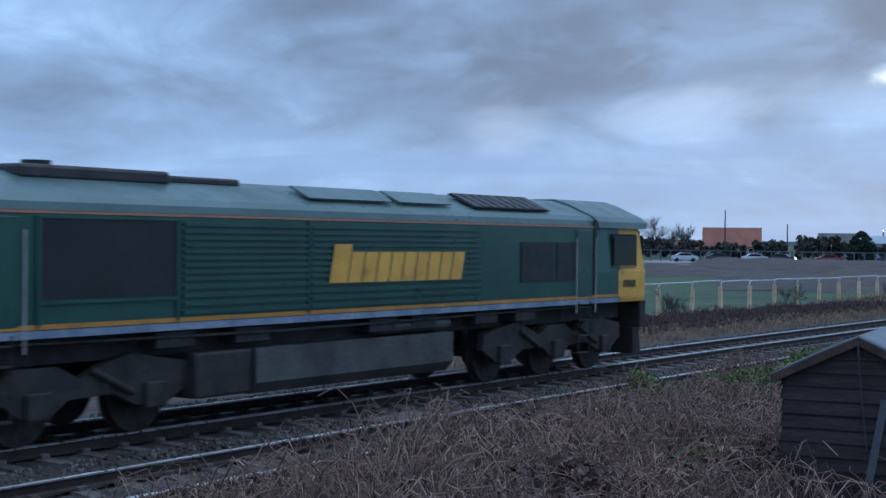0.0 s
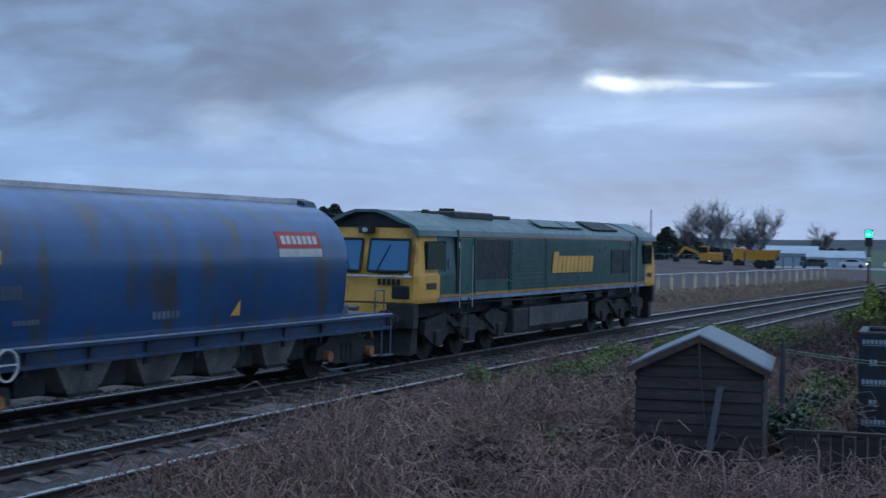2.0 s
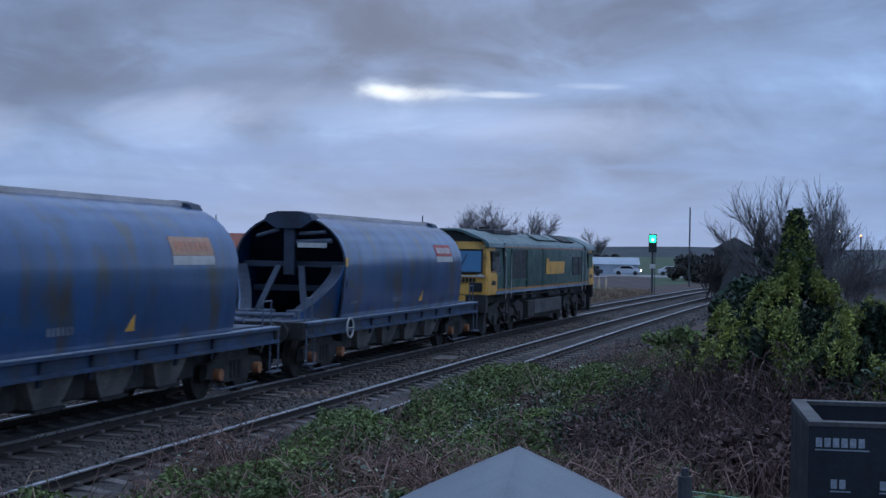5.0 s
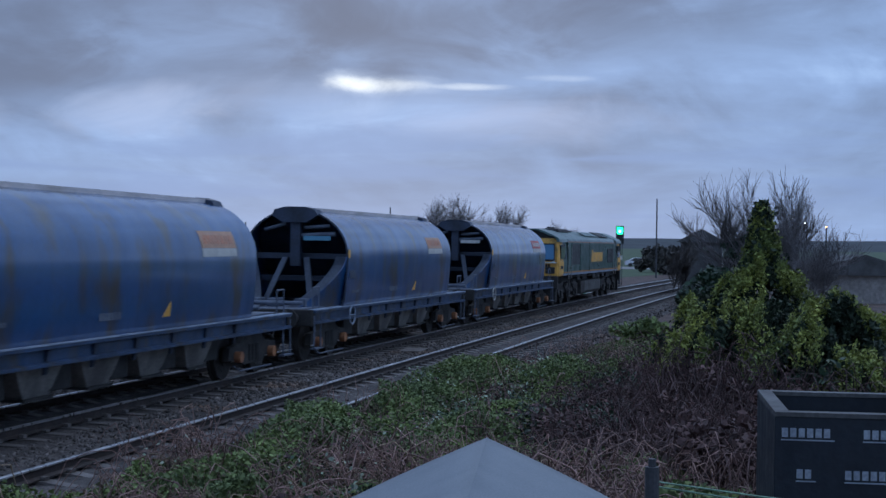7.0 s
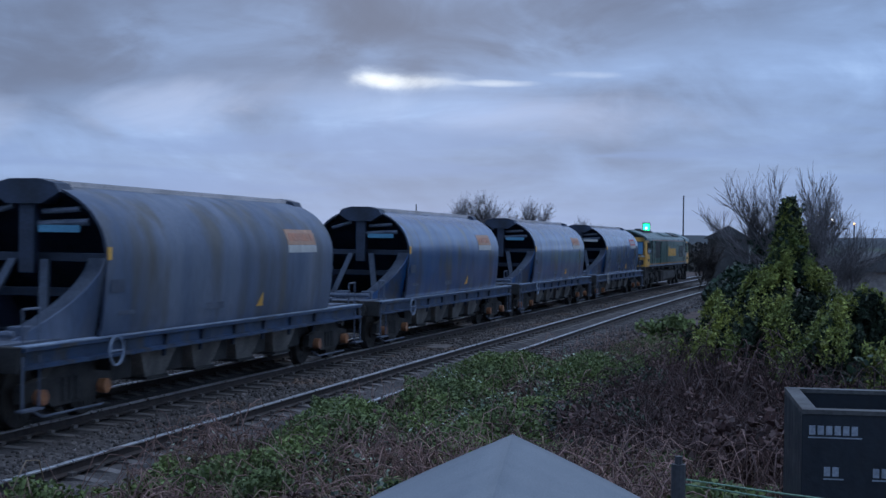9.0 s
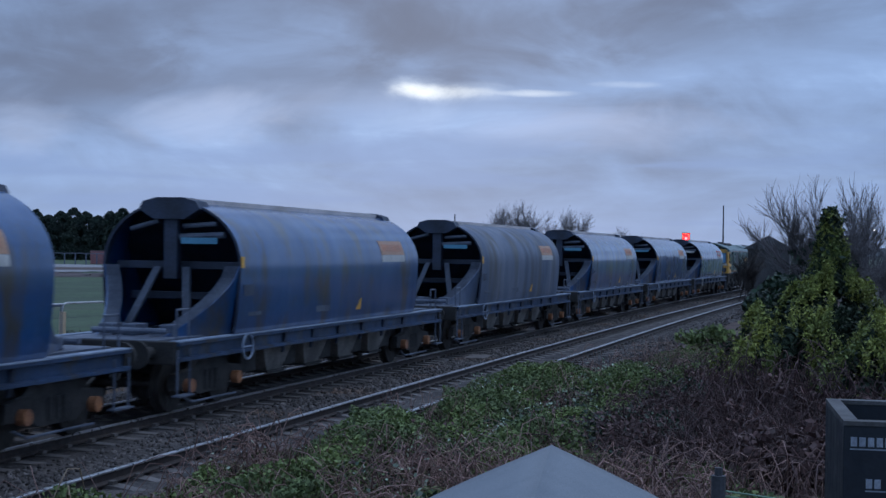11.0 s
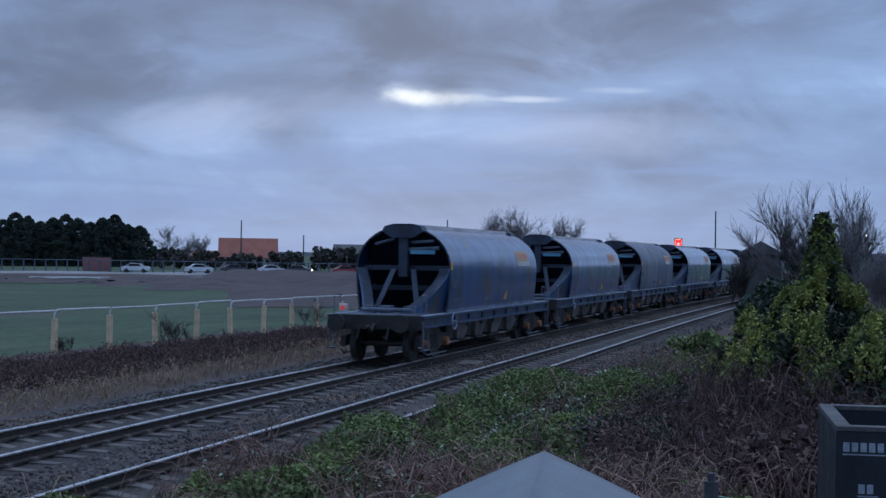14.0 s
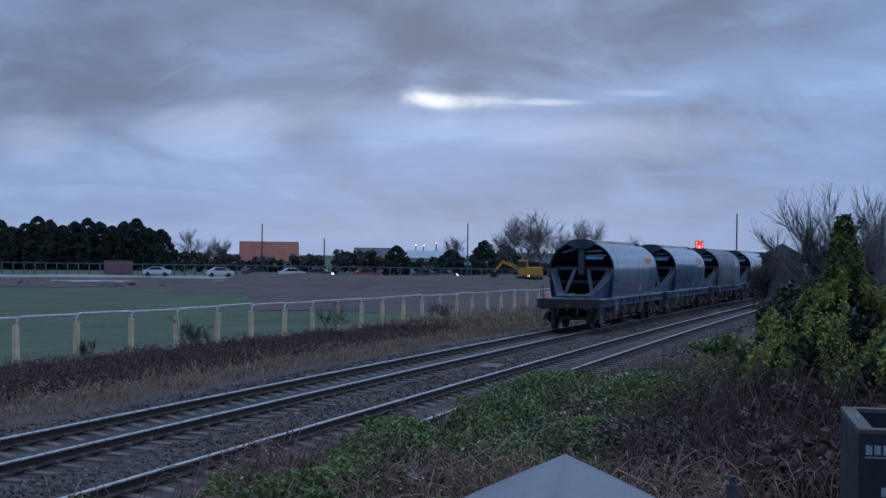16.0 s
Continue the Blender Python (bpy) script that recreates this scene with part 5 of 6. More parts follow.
def make_extension():
    ex = thing("half_built_extension", "timber-framed extension wrapped in black printed membrane, open at the top", "building")
    # local x away from the viewer, local y to the left
    ex.matrix_basis = pose(12.0, -0.02, 0, 0, 0, 5)
    top = 1.45

    def wall(name, x0, x1, y0, y1, z1=top):
        return part(name, box(x0, x1, y0, y1, G, z1, 0.006), "membrane", ex, "black membrane over timber")
    fw = wall("wall_front", 0, 0.12, -1.32, 0)
    wall("wall_side", 0.12, 1.7, -0.12, 0)
    wall("wall_back", 1.7, 1.82, -3.2, 0)
    for x0, x1, y0, y1 in ((0.0, 0.12, -1.32, 0.0), (0.12, 1.7, -0.12, 0.0), (1.7, 1.82, -3.2, 0.0)):
        part("top_plate", box(x0 - 0.01, x1 + 0.01, y0, y1, top, top + 0.035), "tank", ex, "grey timber plate")
    for r in range(6):
        z = 1.33 - r * 0.33
        y = -0.05 - 0.12 * (r % 2)
        while y > -1.2:
            wd = 0.42 if (r + int(-y * 3)) % 2 == 0 else 0.16
            if y - wd < -1.28:
                break
            bm = bmesh.new()
            for k in range(int(wd / 0.066)):
                box(-0.006, 0.004, y - k * 0.066 - 0.054, y - k * 0.066 - 0.006, z - 0.045, z + 0.028, bm=bm)
            box(-0.006, 0.004, y - wd, y, z - 0.072, z - 0.062, bm=bm)
            part("print_bar", bm, "print", fw, "row of pale printed strokes")
            y -= wd + 0.22
    # inner return with raw board, brick pier and flat roof edge beside it
    part("raw_board", box(0.5, 1.6, -1.45, -1.36, 1.2, 1.53, 0.005), "wood", ex, "raw timber board")
    bp = part("pier", box(0.05, 0.55, -3.4, -1.40, G, 1.40), "mortar", ex, "pale mortar core")
    for r in range(25):
        z = G + 0.005 + r * 0.075
        for k in range(9):
            y0 = -1.40 - k * 0.225 - (0.11 if r % 2 else 0)
            if y0 - 0.215 < -3.4:
                continue
            part("brick", box(0.035, 0.13, y0 - 0.215, y0, z, z + 0.065), "brick", bp)
    part("roof_edge", box(-0.15, 1.9, -3.6, -1.34, 1.47, 1.55, 0.01), "membrane", ex, "dark flat roof edge")
    part("roof_sheet", box(-0.1, 1.85, -3.55, -1.4, 1.55, 1.565), "tinroof", ex, "wet grey roof sheet")


make_extension()


def make_line():
    p = polar(4.55, 9.2)
    ln = thing("washing_line", "grey post with a sagging green washing line", "washing line", at=pose(p.x, p.y, 0))
    part("post", rod((0, 0, G), (0, 0, 1.42), 0.045, seg=10), "pole", ln, "grey weathered post")
    part("cap", rod((0, 0, 1.42), (0, 0, 1.47), 0.025, seg=8), "pole", ln)
    for dz in (0, 0.03):
        pts = [(0.2 * u, -4.4 * u, 1.30 + dz - 0.16 * math.sin(u * 3.14) * (1 - dz * 4) - 0.02 * u) for u in (0, 0.15, 0.3, 0.45, 0.6, 0.75, 0.9, 1.0)]
        part("line", pipe(pts, 0.006, seg=5), "line", ln, "thin green line")
    part("far_post", rod((0.2, -4.4, G), (0.2, -4.4, 1.42), 0.045, seg=10), "pole", ln)


make_line()


# ---- field fence, distance ----
def fence_y(x):
    return 23.3 - (x - 41) * 0.083


def make_field_fence():
    fe = thing("concrete_post_fence", "pale concrete post fence with white bent pipe rails", "fence")
    xs = [37.41 - 2.95 * i for i in range(10, 0, -1)] + [37.41, 40.36, 43.45, 46.31, 49.14, 51.79, 54.55] + [57.14 + 2.5 * i for i in range(27)]
    post_me = mesh_of("post", box(-0.085, 0.085, -0.075, 0.075, 0, 1.2, 0.015), "concrete")
    for i, x in enumerate(xs):
        y = fence_y(x)
        p = new("post", post_me)
        p.parent = fe
        p.matrix_basis = pose(x, y, G, 1.5 * math.sin(i * 3.7), 1.5 * math.cos(i * 2.3), -5)
        x2 = xs[i + 1] if i + 1 < len(xs) else x + 2.5
        y2 = fence_y(x2)
        z = G + 1.44 + 0.02 * math.sin(i * 1.9)
        part("pipe_rail", pipe([(x, y, G + 1.1), (x, y, z - 0.16), (x + 0.06, y, z - 0.04), (x + 0.2, y, z), (x2, y2, z + 0.02 * math.sin(i))], 0.034), "whitepipe", fe)
    wires = bmesh.new()
    for h in (0.35, 0.7, 1.0):
        pipe([(x, fence_y(x), G + h) for x in xs[::3]], 0.006, wires, 3)
    part("wire", wires, "pole", fe, "thin fence wire")


make_field_fence()


def make_far_fence():
    ff = thing("far_site_fence", "distant post and rail fence along the road", "fence")
    me = mesh_of("post", box(-0.1, 0.1, -0.1, 0.1, 0, 1.9), "palegusset")
    prev = None
    for i in range(64):
        b = 34.0 - i * 0.40
        d = 250 - 0.7 * i
        p = polar(b, d)
        o = new("post", me)
        o.parent = ff
        o.matrix_basis = pose(p.x, p.y, G, 0, 0, b)
        if prev:
            part("rail", rod((prev.x, prev.y, G + 1.85), (p.x, p.y, G + 1.85), 0.06, seg=4), "palegusset", ff)
        prev = p


make_far_fence()


def far_strip(name, b0, b1, d0, d1, material, label, z, rough=0.0, seed=0.0, hump=0.0):
    bm = bmesh.new()
    nb, nd = 40, 6
    g = []
    for i in range(nb + 1):
        b = b0 + (b1 - b0) * i / nb
        row = []
        for k in range(nd + 1):
            u = k / nd
            wob = 1 + 0.04 * noise.noise((i * 0.35, seed, k))
            p = polar(b, (d0 + (d1 - d0) * u) * wob)
            edge = min(u, 1 - u, i / nb * 4, (1 - i / nb) * 4, 0.25) * 4
            row.append(bm.verts.new((p.x, p.y, G + z + (hump + rough * noise.noise((p.x * 0.12, p.y * 0.12, seed))) * max(0, edge))))
        g.append(row)
    for a, b in zip(g, g[1:]):
        for k in range(nd):
            bm.faces.new((a[k], b[k], b[k + 1], a[k + 1]))
    bmesh.ops.recalc_face_normals(bm, faces=bm.faces)
    for f in bm.faces:
        if f.normal.z < 0:
            f.normal_flip()
    return tagged(part(name, bm, material, None, smooth=True), label, "ground", kind="structure")


far_strip("earth_strip", 28.5, 6, 128, 192, "earth", "bare brown earth with low spoil heaps", 0.02, 0.8, 1.0, 0.25)
far_strip("earth_strip_2", 34, 26, 150, 172, "earth", "narrow strip of turned brown earth", 0.03, 0.5, 3.0, 0.1)
far_strip("rough_grass", 36, 6, 190, 214, "scrub", "rough brownish ground before the road", 0.03, 0.3, 5.0, 0.05)
far_strip("earth_bank", 24.5, 10, 150, 215, "earth", "long low bank of bare earth", 0.05, 0.7, 2.0, 0.9)
far_strip("earth_strip_3", 23.5, 8.5, 90, 150, "earth", "bare brown earth reaching down to the fence", 0.02, 0.45, 6.0, 0.2)
far_strip("road", 31, 22.5, 178, 196, "road", "pale concrete road across the site", 0.06)
far_strip("far_road", 36, 2, 214, 240, "road", "road with queuing cars beyond the site", 0.04)


def puff(centres, radii, n, size, material, name):
    """A crown of leaves gathered in clumps."""
    pts = []
    for c, r in zip(centres, radii):
        d = RNG.normal(size=(n, 3))
        d /= np.linalg.norm(d, axis=1)[:, None]
        rad = r * RNG.uniform(0.35, 1.05, (n, 1)) ** 0.6
        pts.append(np.asarray(c)[None] + d * rad * np.array([1, 1, 0.85]))
    v, f = leaves(np.concatenate(pts), size)
    return from_arrays(name, v, f, material)


def conifer(b, d, h, w, material="pine", label="tall dark evergreen conifer", group="dark evergreens", category="tree"):
    p = polar(b, d)
    tr = thing("conifer_tree", label, category, group, at=pose(p.x, p.y, G))
    part("trunk", rod((0, 0, 0), (0, 0, h * 0.9), 0.18, seg=8, r2=0.03), "bark", tr, "dark trunk")
    n = int(280 * max(1, h / 8))
    z = RNG.uniform(0.0, 1.0, n) ** 1.1
    a = RNG.uniform(0, 6.283, n)
    prof = np.minimum(1.0, 1.45 * (1 - z) ** 0.62 + 0.04)
    r = w / 2 * prof * RNG.uniform(0.55, 1.0, n)
    c = np.stack([r * np.cos(a), r * np.sin(a), z * h], 1)
    part("crown", puff(c, 0.065 * w * (0.6 + 0.7 * prof), 46, 0.028 * w + 0.05, material, "crown"), None, tr, "dense dark foliage")
    return tr


def bush(b, d, h, w, material="hedgefol", label="dark leafless scrubby bush", category="bush", group="", n=26, size=0.3, name="bush", y_squash=1.0):
    p = polar(b, d)
    tr = thing(name, label, category, group, at=pose(p.x, p.y, G, 0, 0, b))
    th = RNG.uniform(0, 6.283, n)
    rad = np.sqrt(RNG.uniform(0, 1, n)) * 0.42
    cx, cy = rad * np.cos(th) * w * y_squash, rad * np.sin(th) * w
    cz = RNG.uniform(0.15, 0.85, n) * h * (1 - 0.9 * rad ** 2)
    part("trunk", rod((0, 0, 0), (0, 0, h * 0.5), 0.06, seg=6, r2=0.02), "bark", tr)
    part("crown", puff(np.stack([cx, cy, cz], 1), np.full(n, 0.16 * min(h, w) + 0.05), 90 if d < 100 else 45, size, material, "crown"), None, tr)
    return tr


def bare_tree(p, h, spread, seed, stems=1, twig=0.02, bark="bark", label="bare winter tree with fine twigs", ivy=0):
    rs = np.random.default_rng(seed)
    tr = thing("bare_tree", label, "tree", "bare trees", at=pose(p.x, p.y, p.z))
    levels = [[], [], [], []]

    def grow(start, d, length, rad, level):
        m = 5
        pts, q, dd = [start], start.copy(), d.copy()
        for _ in range(m - 1):
            dd = dd + rs.normal(size=3) * 0.14 + np.array([0, 0, 0.05])
            dd /= np.linalg.norm(dd)
            q = q + dd * length / (m - 1)
            pts.append(q)
        levels[level].append((np.array(pts), rad))
        if level == 3:
            return
        kids = ((7, 8, 11) if h > 5 else (6, 7, 9) if h > 3 else (5, 5, 5))[level]
        for i in range(kids):
            u = rs.uniform(0.35, 1.0) if i else 1.0
            at = pts[min(m - 1, int(u * (m - 1)))]
            nd = dd + rs.normal(size=3) * (0.62 * spread)
            nd[2] = abs(nd[2]) * 0.8 + 0.3
            nd /= np.linalg.norm(nd)
            grow(at, nd, length * rs.uniform(0.5, 0.75), rad * 0.5, level + 1)
    for s in range(stems):
        d = np.array([rs.normal() * 0.25 * (stems > 1) * 1.6, rs.normal() * 0.25 * (stems > 1) * 1.6, 1.0])
        grow(np.array([0.25 * s * rs.normal(), 0.25 * s * rs.normal(), 0.0]), d / np.linalg.norm(d), h * 0.42, h * (0.018 if stems == 1 else 0.011), 0)
    allp = []
    for k, name in ((0, "trunk"), (1, "limb"), (2, "branch"), (3, "twig")):
        P = np.array([a for a, _ in levels[k]])
        R = np.array([np.linspace(r, r * 0.55, 5) for _, r in levels[k]])
        v, f = tubes(P, np.maximum(R, twig * (0.6 if k == 3 else 1)))
        if k < 2:
            per_v, per_f = len(v) // len(P), np.asarray(f).reshape(3, len(P), -1, 4)
            for q in range(len(P)):
                part(name, from_arrays(name, v[q * per_v:(q + 1) * per_v], per_f[:, q].reshape(-1, 4) - q * per_v, bark), None, tr)
        else:
            tagged(part(name, from_arrays(name, v, f, bark), None, tr), kind="stuff")
        if k in (1, 2):
            allp.append(P.reshape(-1, 3))
    if ivy:
        c = np.concatenate(allp)
        c = c[rs.integers(0, len(c), ivy)] * np.array([0.75, 0.75, 0.8])
        part("ivy", puff(c, np.full(ivy, 0.22), 34, 0.11, "darkleaf", "ivy"), None, tr, "dark ivy on the limbs")
    return tr


for i in range(19):
    b = 35.2 - i * 0.46
    conifer(b, 322 + 6 * math.sin(i * 2.2), 9.5 + 0.9 * math.sin(i * 1.7) + (0.7 if 6 < i < 17 else 0), 7.0)
for b, d, h, w in ((14.3, 255, 6.4, 5.5), (13.4, 262, 5.6, 6), (17.75, 262, 5.4, 5), (15.6, 270, 4.8, 6)):
    conifer(b, d, h, w, label="dark rounded evergreen by the road")
for b, d, h, w in ((22.9, 285, 4.0, 8), (21.2, 280, 4.2, 9), (19.6, 285, 5.6, 10), (18.9, 282, 5.2, 9), (25.6, 300, 4.5, 9), (24.4, 300, 4.0, 8), (16.5, 285, 4.0, 7), (12.4, 270, 3.8, 8), (11.0, 265, 3.4, 9), (9.6, 262, 3.6, 9), (8.3, 258, 3.4, 8), (7.2, 250, 3.4, 8), (4.6, 190, 3.6, 7), (3.6, 170, 3.6, 7), (2.6, 160, 4.2, 8), (26.4, 330, 4.0, 9)):
    bush(b, d, h, w, label="dark winter scrub in the distance", size=0.5)
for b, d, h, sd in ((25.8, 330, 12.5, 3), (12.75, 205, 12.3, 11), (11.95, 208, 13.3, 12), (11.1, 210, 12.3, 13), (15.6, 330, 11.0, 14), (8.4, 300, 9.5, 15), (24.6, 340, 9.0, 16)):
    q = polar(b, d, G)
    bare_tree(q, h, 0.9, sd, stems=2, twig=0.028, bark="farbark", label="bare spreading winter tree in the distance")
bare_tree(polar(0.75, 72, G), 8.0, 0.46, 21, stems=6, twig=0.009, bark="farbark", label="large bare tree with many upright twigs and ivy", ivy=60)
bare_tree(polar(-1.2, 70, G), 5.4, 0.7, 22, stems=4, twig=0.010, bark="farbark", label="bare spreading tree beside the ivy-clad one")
bare_tree(polar(3.7, 95, G), 4.4, 0.7, 23, stems=3, twig=0.02, label="thin bare sapling by the line")


for k in range(16):
    bush(37.5 + 2.6 * k, 420 + 20 * math.sin(k * 1.7), 4.4 + 1.2 * math.sin(k * 2.9), 22, label="long dark hedge at the far side of the field", size=0.9)


def make_hill():
    bm = bmesh.new()
    a, b = [], []
    for i in range(61):
        p = polar(60 - i * 1.5, 2200)
        h = 9 + 6 * noise.noise((i * 0.21, 1.7, 0)) + (7 if i > 30 else 0)
        a.append(bm.verts.new((p.x, p.y, -4)))
        b.append(bm.verts.new((p.x * 1.15, p.y * 1.15, max(6, h))))
    for i in range(60):
        bm.faces.new((a[i], a[i + 1], b[i + 1], b[i]))
    tagged(part("backdrop", bm, "hill", None), "low wooded hills on the horizon", "hills", kind="structure")


make_hill()


def house(b, d, w, dp, wall_h, roof_h, yaw, roof="redtile", label="house with a red tiled roof", windows=3, wall="housewall"):
    p = polar(b, d)
    h = thing("house", label, "building", "distant buildings", at=pose(p.x, p.y, G, 0, 0, yaw))
    part("wall", box(-w / 2, w / 2, -dp / 2, dp / 2, 0, wall_h), wall, h, "plain outer walls")
    rp = [(-dp / 2 - 0.3, wall_h - 0.05), (0, wall_h + roof_h), (dp / 2 + 0.3, wall_h - 0.05)]
    part("roof", loft([[(-w / 2 - 0.3, y, z) for y, z in rp], [(w / 2 + 0.3, y, z) for y, z in rp]]), roof, h, "pitched roof")
    for i in range(windows):
        x = -w / 2 + w * (i + 0.5) / windows
        for s in (-1, 1):
            wn = part("window", box(x - 0.6, x + 0.6, s * dp / 2 - 0.05, s * dp / 2 + 0.05, wall_h * 0.35, wall_h * 0.8), "white", h)
            part("pane", box(x - 0.5, x + 0.5, s * dp / 2 - 0.07, s * dp / 2 + 0.07, wall_h * 0.38, wall_h * 0.77), "glass", wn)
    return h


house(22.75, 350, 13.5, 9, 2.3, 4.6, -67, label="long house under an orange-red tiled roof")
house(24.3, 352, 7.5, 6, 1.8, 2.0, -67, label="low outbuilding under a red roof", windows=1)
house(16.55, 300, 15, 12, 3.4, 1.5, -73, "tinroof", "pale metal-roofed industrial shed", 2, "tinroof")
house(18.6, 330, 9, 8, 3.4, 2.2, -73, "tank", "grey roofed house behind trees", 2)
house(9.9, 255, 14, 8, 2.2, 1.3, -80, "tinroof", "low pale industrial shed", 3, "tinroof")
house(7.6, 240, 9, 7, 1.7, 1.1, -80, "tinroof", "low pale shed by the road", 2, "tinroof")
house(2.75, 100, 2.7, 2.7, 3.7, 0.85, 0, "tank", "small dark railway hut with a pyramid-like roof", 1, "tank")
house(-2.6, 95, 9, 8, 1.8, 1.2, 12, "tank", "dark roofed house beyond the garden trees", 3)
house(-1.6, 48, 4, 3, 1.25, 0.3, 5, "tinroof", "low glasshouse with pale panes", 2, "tinroof")


def make_container():
    p = polar(28.5, 246)
    c = thing("shipping_container", "faded red steel site container", "container", at=pose(p.x, p.y, G, 0, 0, -62))
    part("body", box(-2.3, 2.3, -1.2, 1.2, 0.1, 2.3, 0.05), "pinkbox", c, "faded red ribbed steel")
    for i in range(14):
        part("rib", box(-2.2 + i * 0.33, -2.05 + i * 0.33, -1.25, -1.2, 0.2, 2.2), "pinkbox", c)
    part("roof", box(-2.35, 2.35, -1.25, 1.25, 2.3, 2.38), "tank", c)


make_container()


def make_car(paint, label):
    c = thing("car", label, "car", "cars queuing on the road")
    prof = [(-2.05, 0.35), (-2.1, 0.75), (-1.95, 0.95), (-1.3, 1.0), (-0.6, 1.42), (0.7, 1.46), (1.5, 1.02), (2.0, 0.92), (2.1, 0.7), (2.08, 0.35)]
    body = loft([[(x, -0.86, z) for x, z in prof], [(x, 0.86, z) for x, z in prof]])
    bd = part("body", body, paint, c)
    for s in (-1, 1):
        part("side_window", plate([(-1.1, s * 0.865, 1.0), (-0.55, s * 0.865, 1.36), (0.65, s * 0.865, 1.39), (1.25, s * 0.865, 1.0)], 0.02, "y"), "glass", bd)
        for x in (-1.3, 1.3):
            wh = part("wheel", rod((x, s * 0.70, 0.32), (x, s * 0.89, 0.32), 0.32, seg=16), "tyre", c)
            part("hub", rod((x, s * 0.88, 0.32), (x, s * 0.90, 0.32), 0.18, seg=12), "steel", wh)
        part("headlight", box(-2.12, -2.02, s * 0.65 - 0.14, s * 0.65 + 0.14, 0.62, 0.80, 0.02), "white", c)
        part("tail_light", box(2.02, 2.12, s * 0.65 - 0.12, s * 0.65 + 0.12, 0.7, 0.86, 0.02), "red", c)
    part("windscreen", loft([[(-1.28, -0.75, 1.02), (-1.28, 0.75, 1.02), (-0.66, 0.7, 1.41), (-0.66, -0.7, 1.41)], [(-1.31, -0.75, 1.03), (-1.31, 0.75, 1.03), (-0.68, 0.7, 1.43), (-0.68, -0.7, 1.43)]]), "glass", c)
    return c


def place_cars():
    kinds = {"carwhite": make_car("carwhite", "white car waiting on the far road"), "carred": make_car("carred", "red car waiting on the far road"), "cardark": make_car("cardark", "dark car waiting on the far road")}
    used = set()
    for b, k, on, d in ((27.05, "carwhite", 0, 228), (24.65, "carwhite", 0, 226), (23.3, "cardark", 0, 227), (21.85, "carwhite", 0, 225), (20.8, "cardark", 1, 225), (18.95, "carred", 0, 224), (16.6, "cardark", 0, 224),
                        (15.9, "cardark", 1, 222), (13.1, "cardark", 1, 220), (6.9, "carwhite", 1, 228), (5.2, "carwhite", 1, 230), (8.4, "cardark", 0, 215)):
        p = polar(b, d)
        m = pose(p.x, p.y, G + 0.1, 0, 0, b + 90 + 8 * math.sin(b * 9))
        if k not in used:
            used.add(k)
            ob = kinds[k]
            ob.matrix_basis = m
        else:
            ob = copy_thing(kinds[k], m)
        if on:
            hl = new("lit_headlight", LIT)
            hl.parent = ob
            hl.location = (-2.14, 0, 0)


lb = bmesh.new()
for s in (-1, 1):
    rod((0.02, s * 0.62, 0.72), (-0.03, s * 0.62, 0.72), 0.17, lb, 12)
LIT = mesh_of("lit_headlight", lb, "lightwhite")
place_cars()


def make_digger():
    p = polar(12.5, 178)
    d = thing("excavator", "orange-yellow tracked excavator on the earth bank", "excavator", at=pose(p.x, p.y, G + 0.5, 0, 0, 100))
    for s in (-1, 1):
        part("track", box(-1.6, 1.6, s * 1.1 - 0.25, s * 1.1 + 0.25, 0, 0.75, 0.2), "tyre", d, "black crawler track")
    part("house", box(-1.5, 1.3, -1.25, 1.25, 0.85, 1.9, 0.1), "digger", d, "orange engine house")
    cb = part("cab", box(0.2, 1.4, 0.2, 1.2, 1.3, 2.75, 0.08), "digger", d, "cab")
    part("cab_window", box(0.35, 1.44, 0.3, 1.23, 1.8, 2.6), "glass", cb)
    bm = loft([[(1.2, -0.25, 1.4), (1.2, 0.05, 1.4), (1.2, 0.05, 1.9), (1.2, -0.25, 1.9)], [(3.2, -0.2, 2.3), (3.2, 0.0, 2.3), (3.3, 0.0, 2.7), (3.3, -0.2, 2.7)]])
    part("boom", bm, "digger", d, "orange boom")
    part("arm", loft([[(3.0, -0.15, 2.6), (3.0, 0.0, 2.6), (3.4, 0.0, 2.7), (3.4, -0.15, 2.7)], [(4.3, -0.15, 1.2), (4.3, 0.0, 1.2), (4.5, 0.0, 1.3), (4.5, -0.15, 1.3)]]), "digger", d)
    part("bucket", box(4.0, 4.8, -0.5, 0.4, 0.6, 1.3, 0.15), "tyre", d)
    p = polar(10.6, 172)
    t = thing("dump_truck", "orange dump truck on the earth bank", "truck", at=pose(p.x, p.y, G + 0.5, 0, 0, 95))
    part("skip", loft([[(-2.2, -1.2, 1.2), (-2.2, 1.2, 1.2), (1.0, 1.2, 1.0), (1.0, -1.2, 1.0)], [(-2.8, -1.35, 2.4), (-2.8, 1.35, 2.4), (1.4, 1.35, 2.3), (1.4, -1.35, 2.3)]]), "digger", t, "orange skip body")
    part("cab", box(1.5, 2.9, -1.0, 1.0, 0.9, 2.6, 0.1), "digger", t)
    for x in (-1.6, -0.3, 2.2):
        for s in (-1, 1):
            part("wheel", rod((x, s * 0.8, 0.6), (x, s * 1.25, 0.6), 0.6, seg=16), "tyre", t)


make_digger()


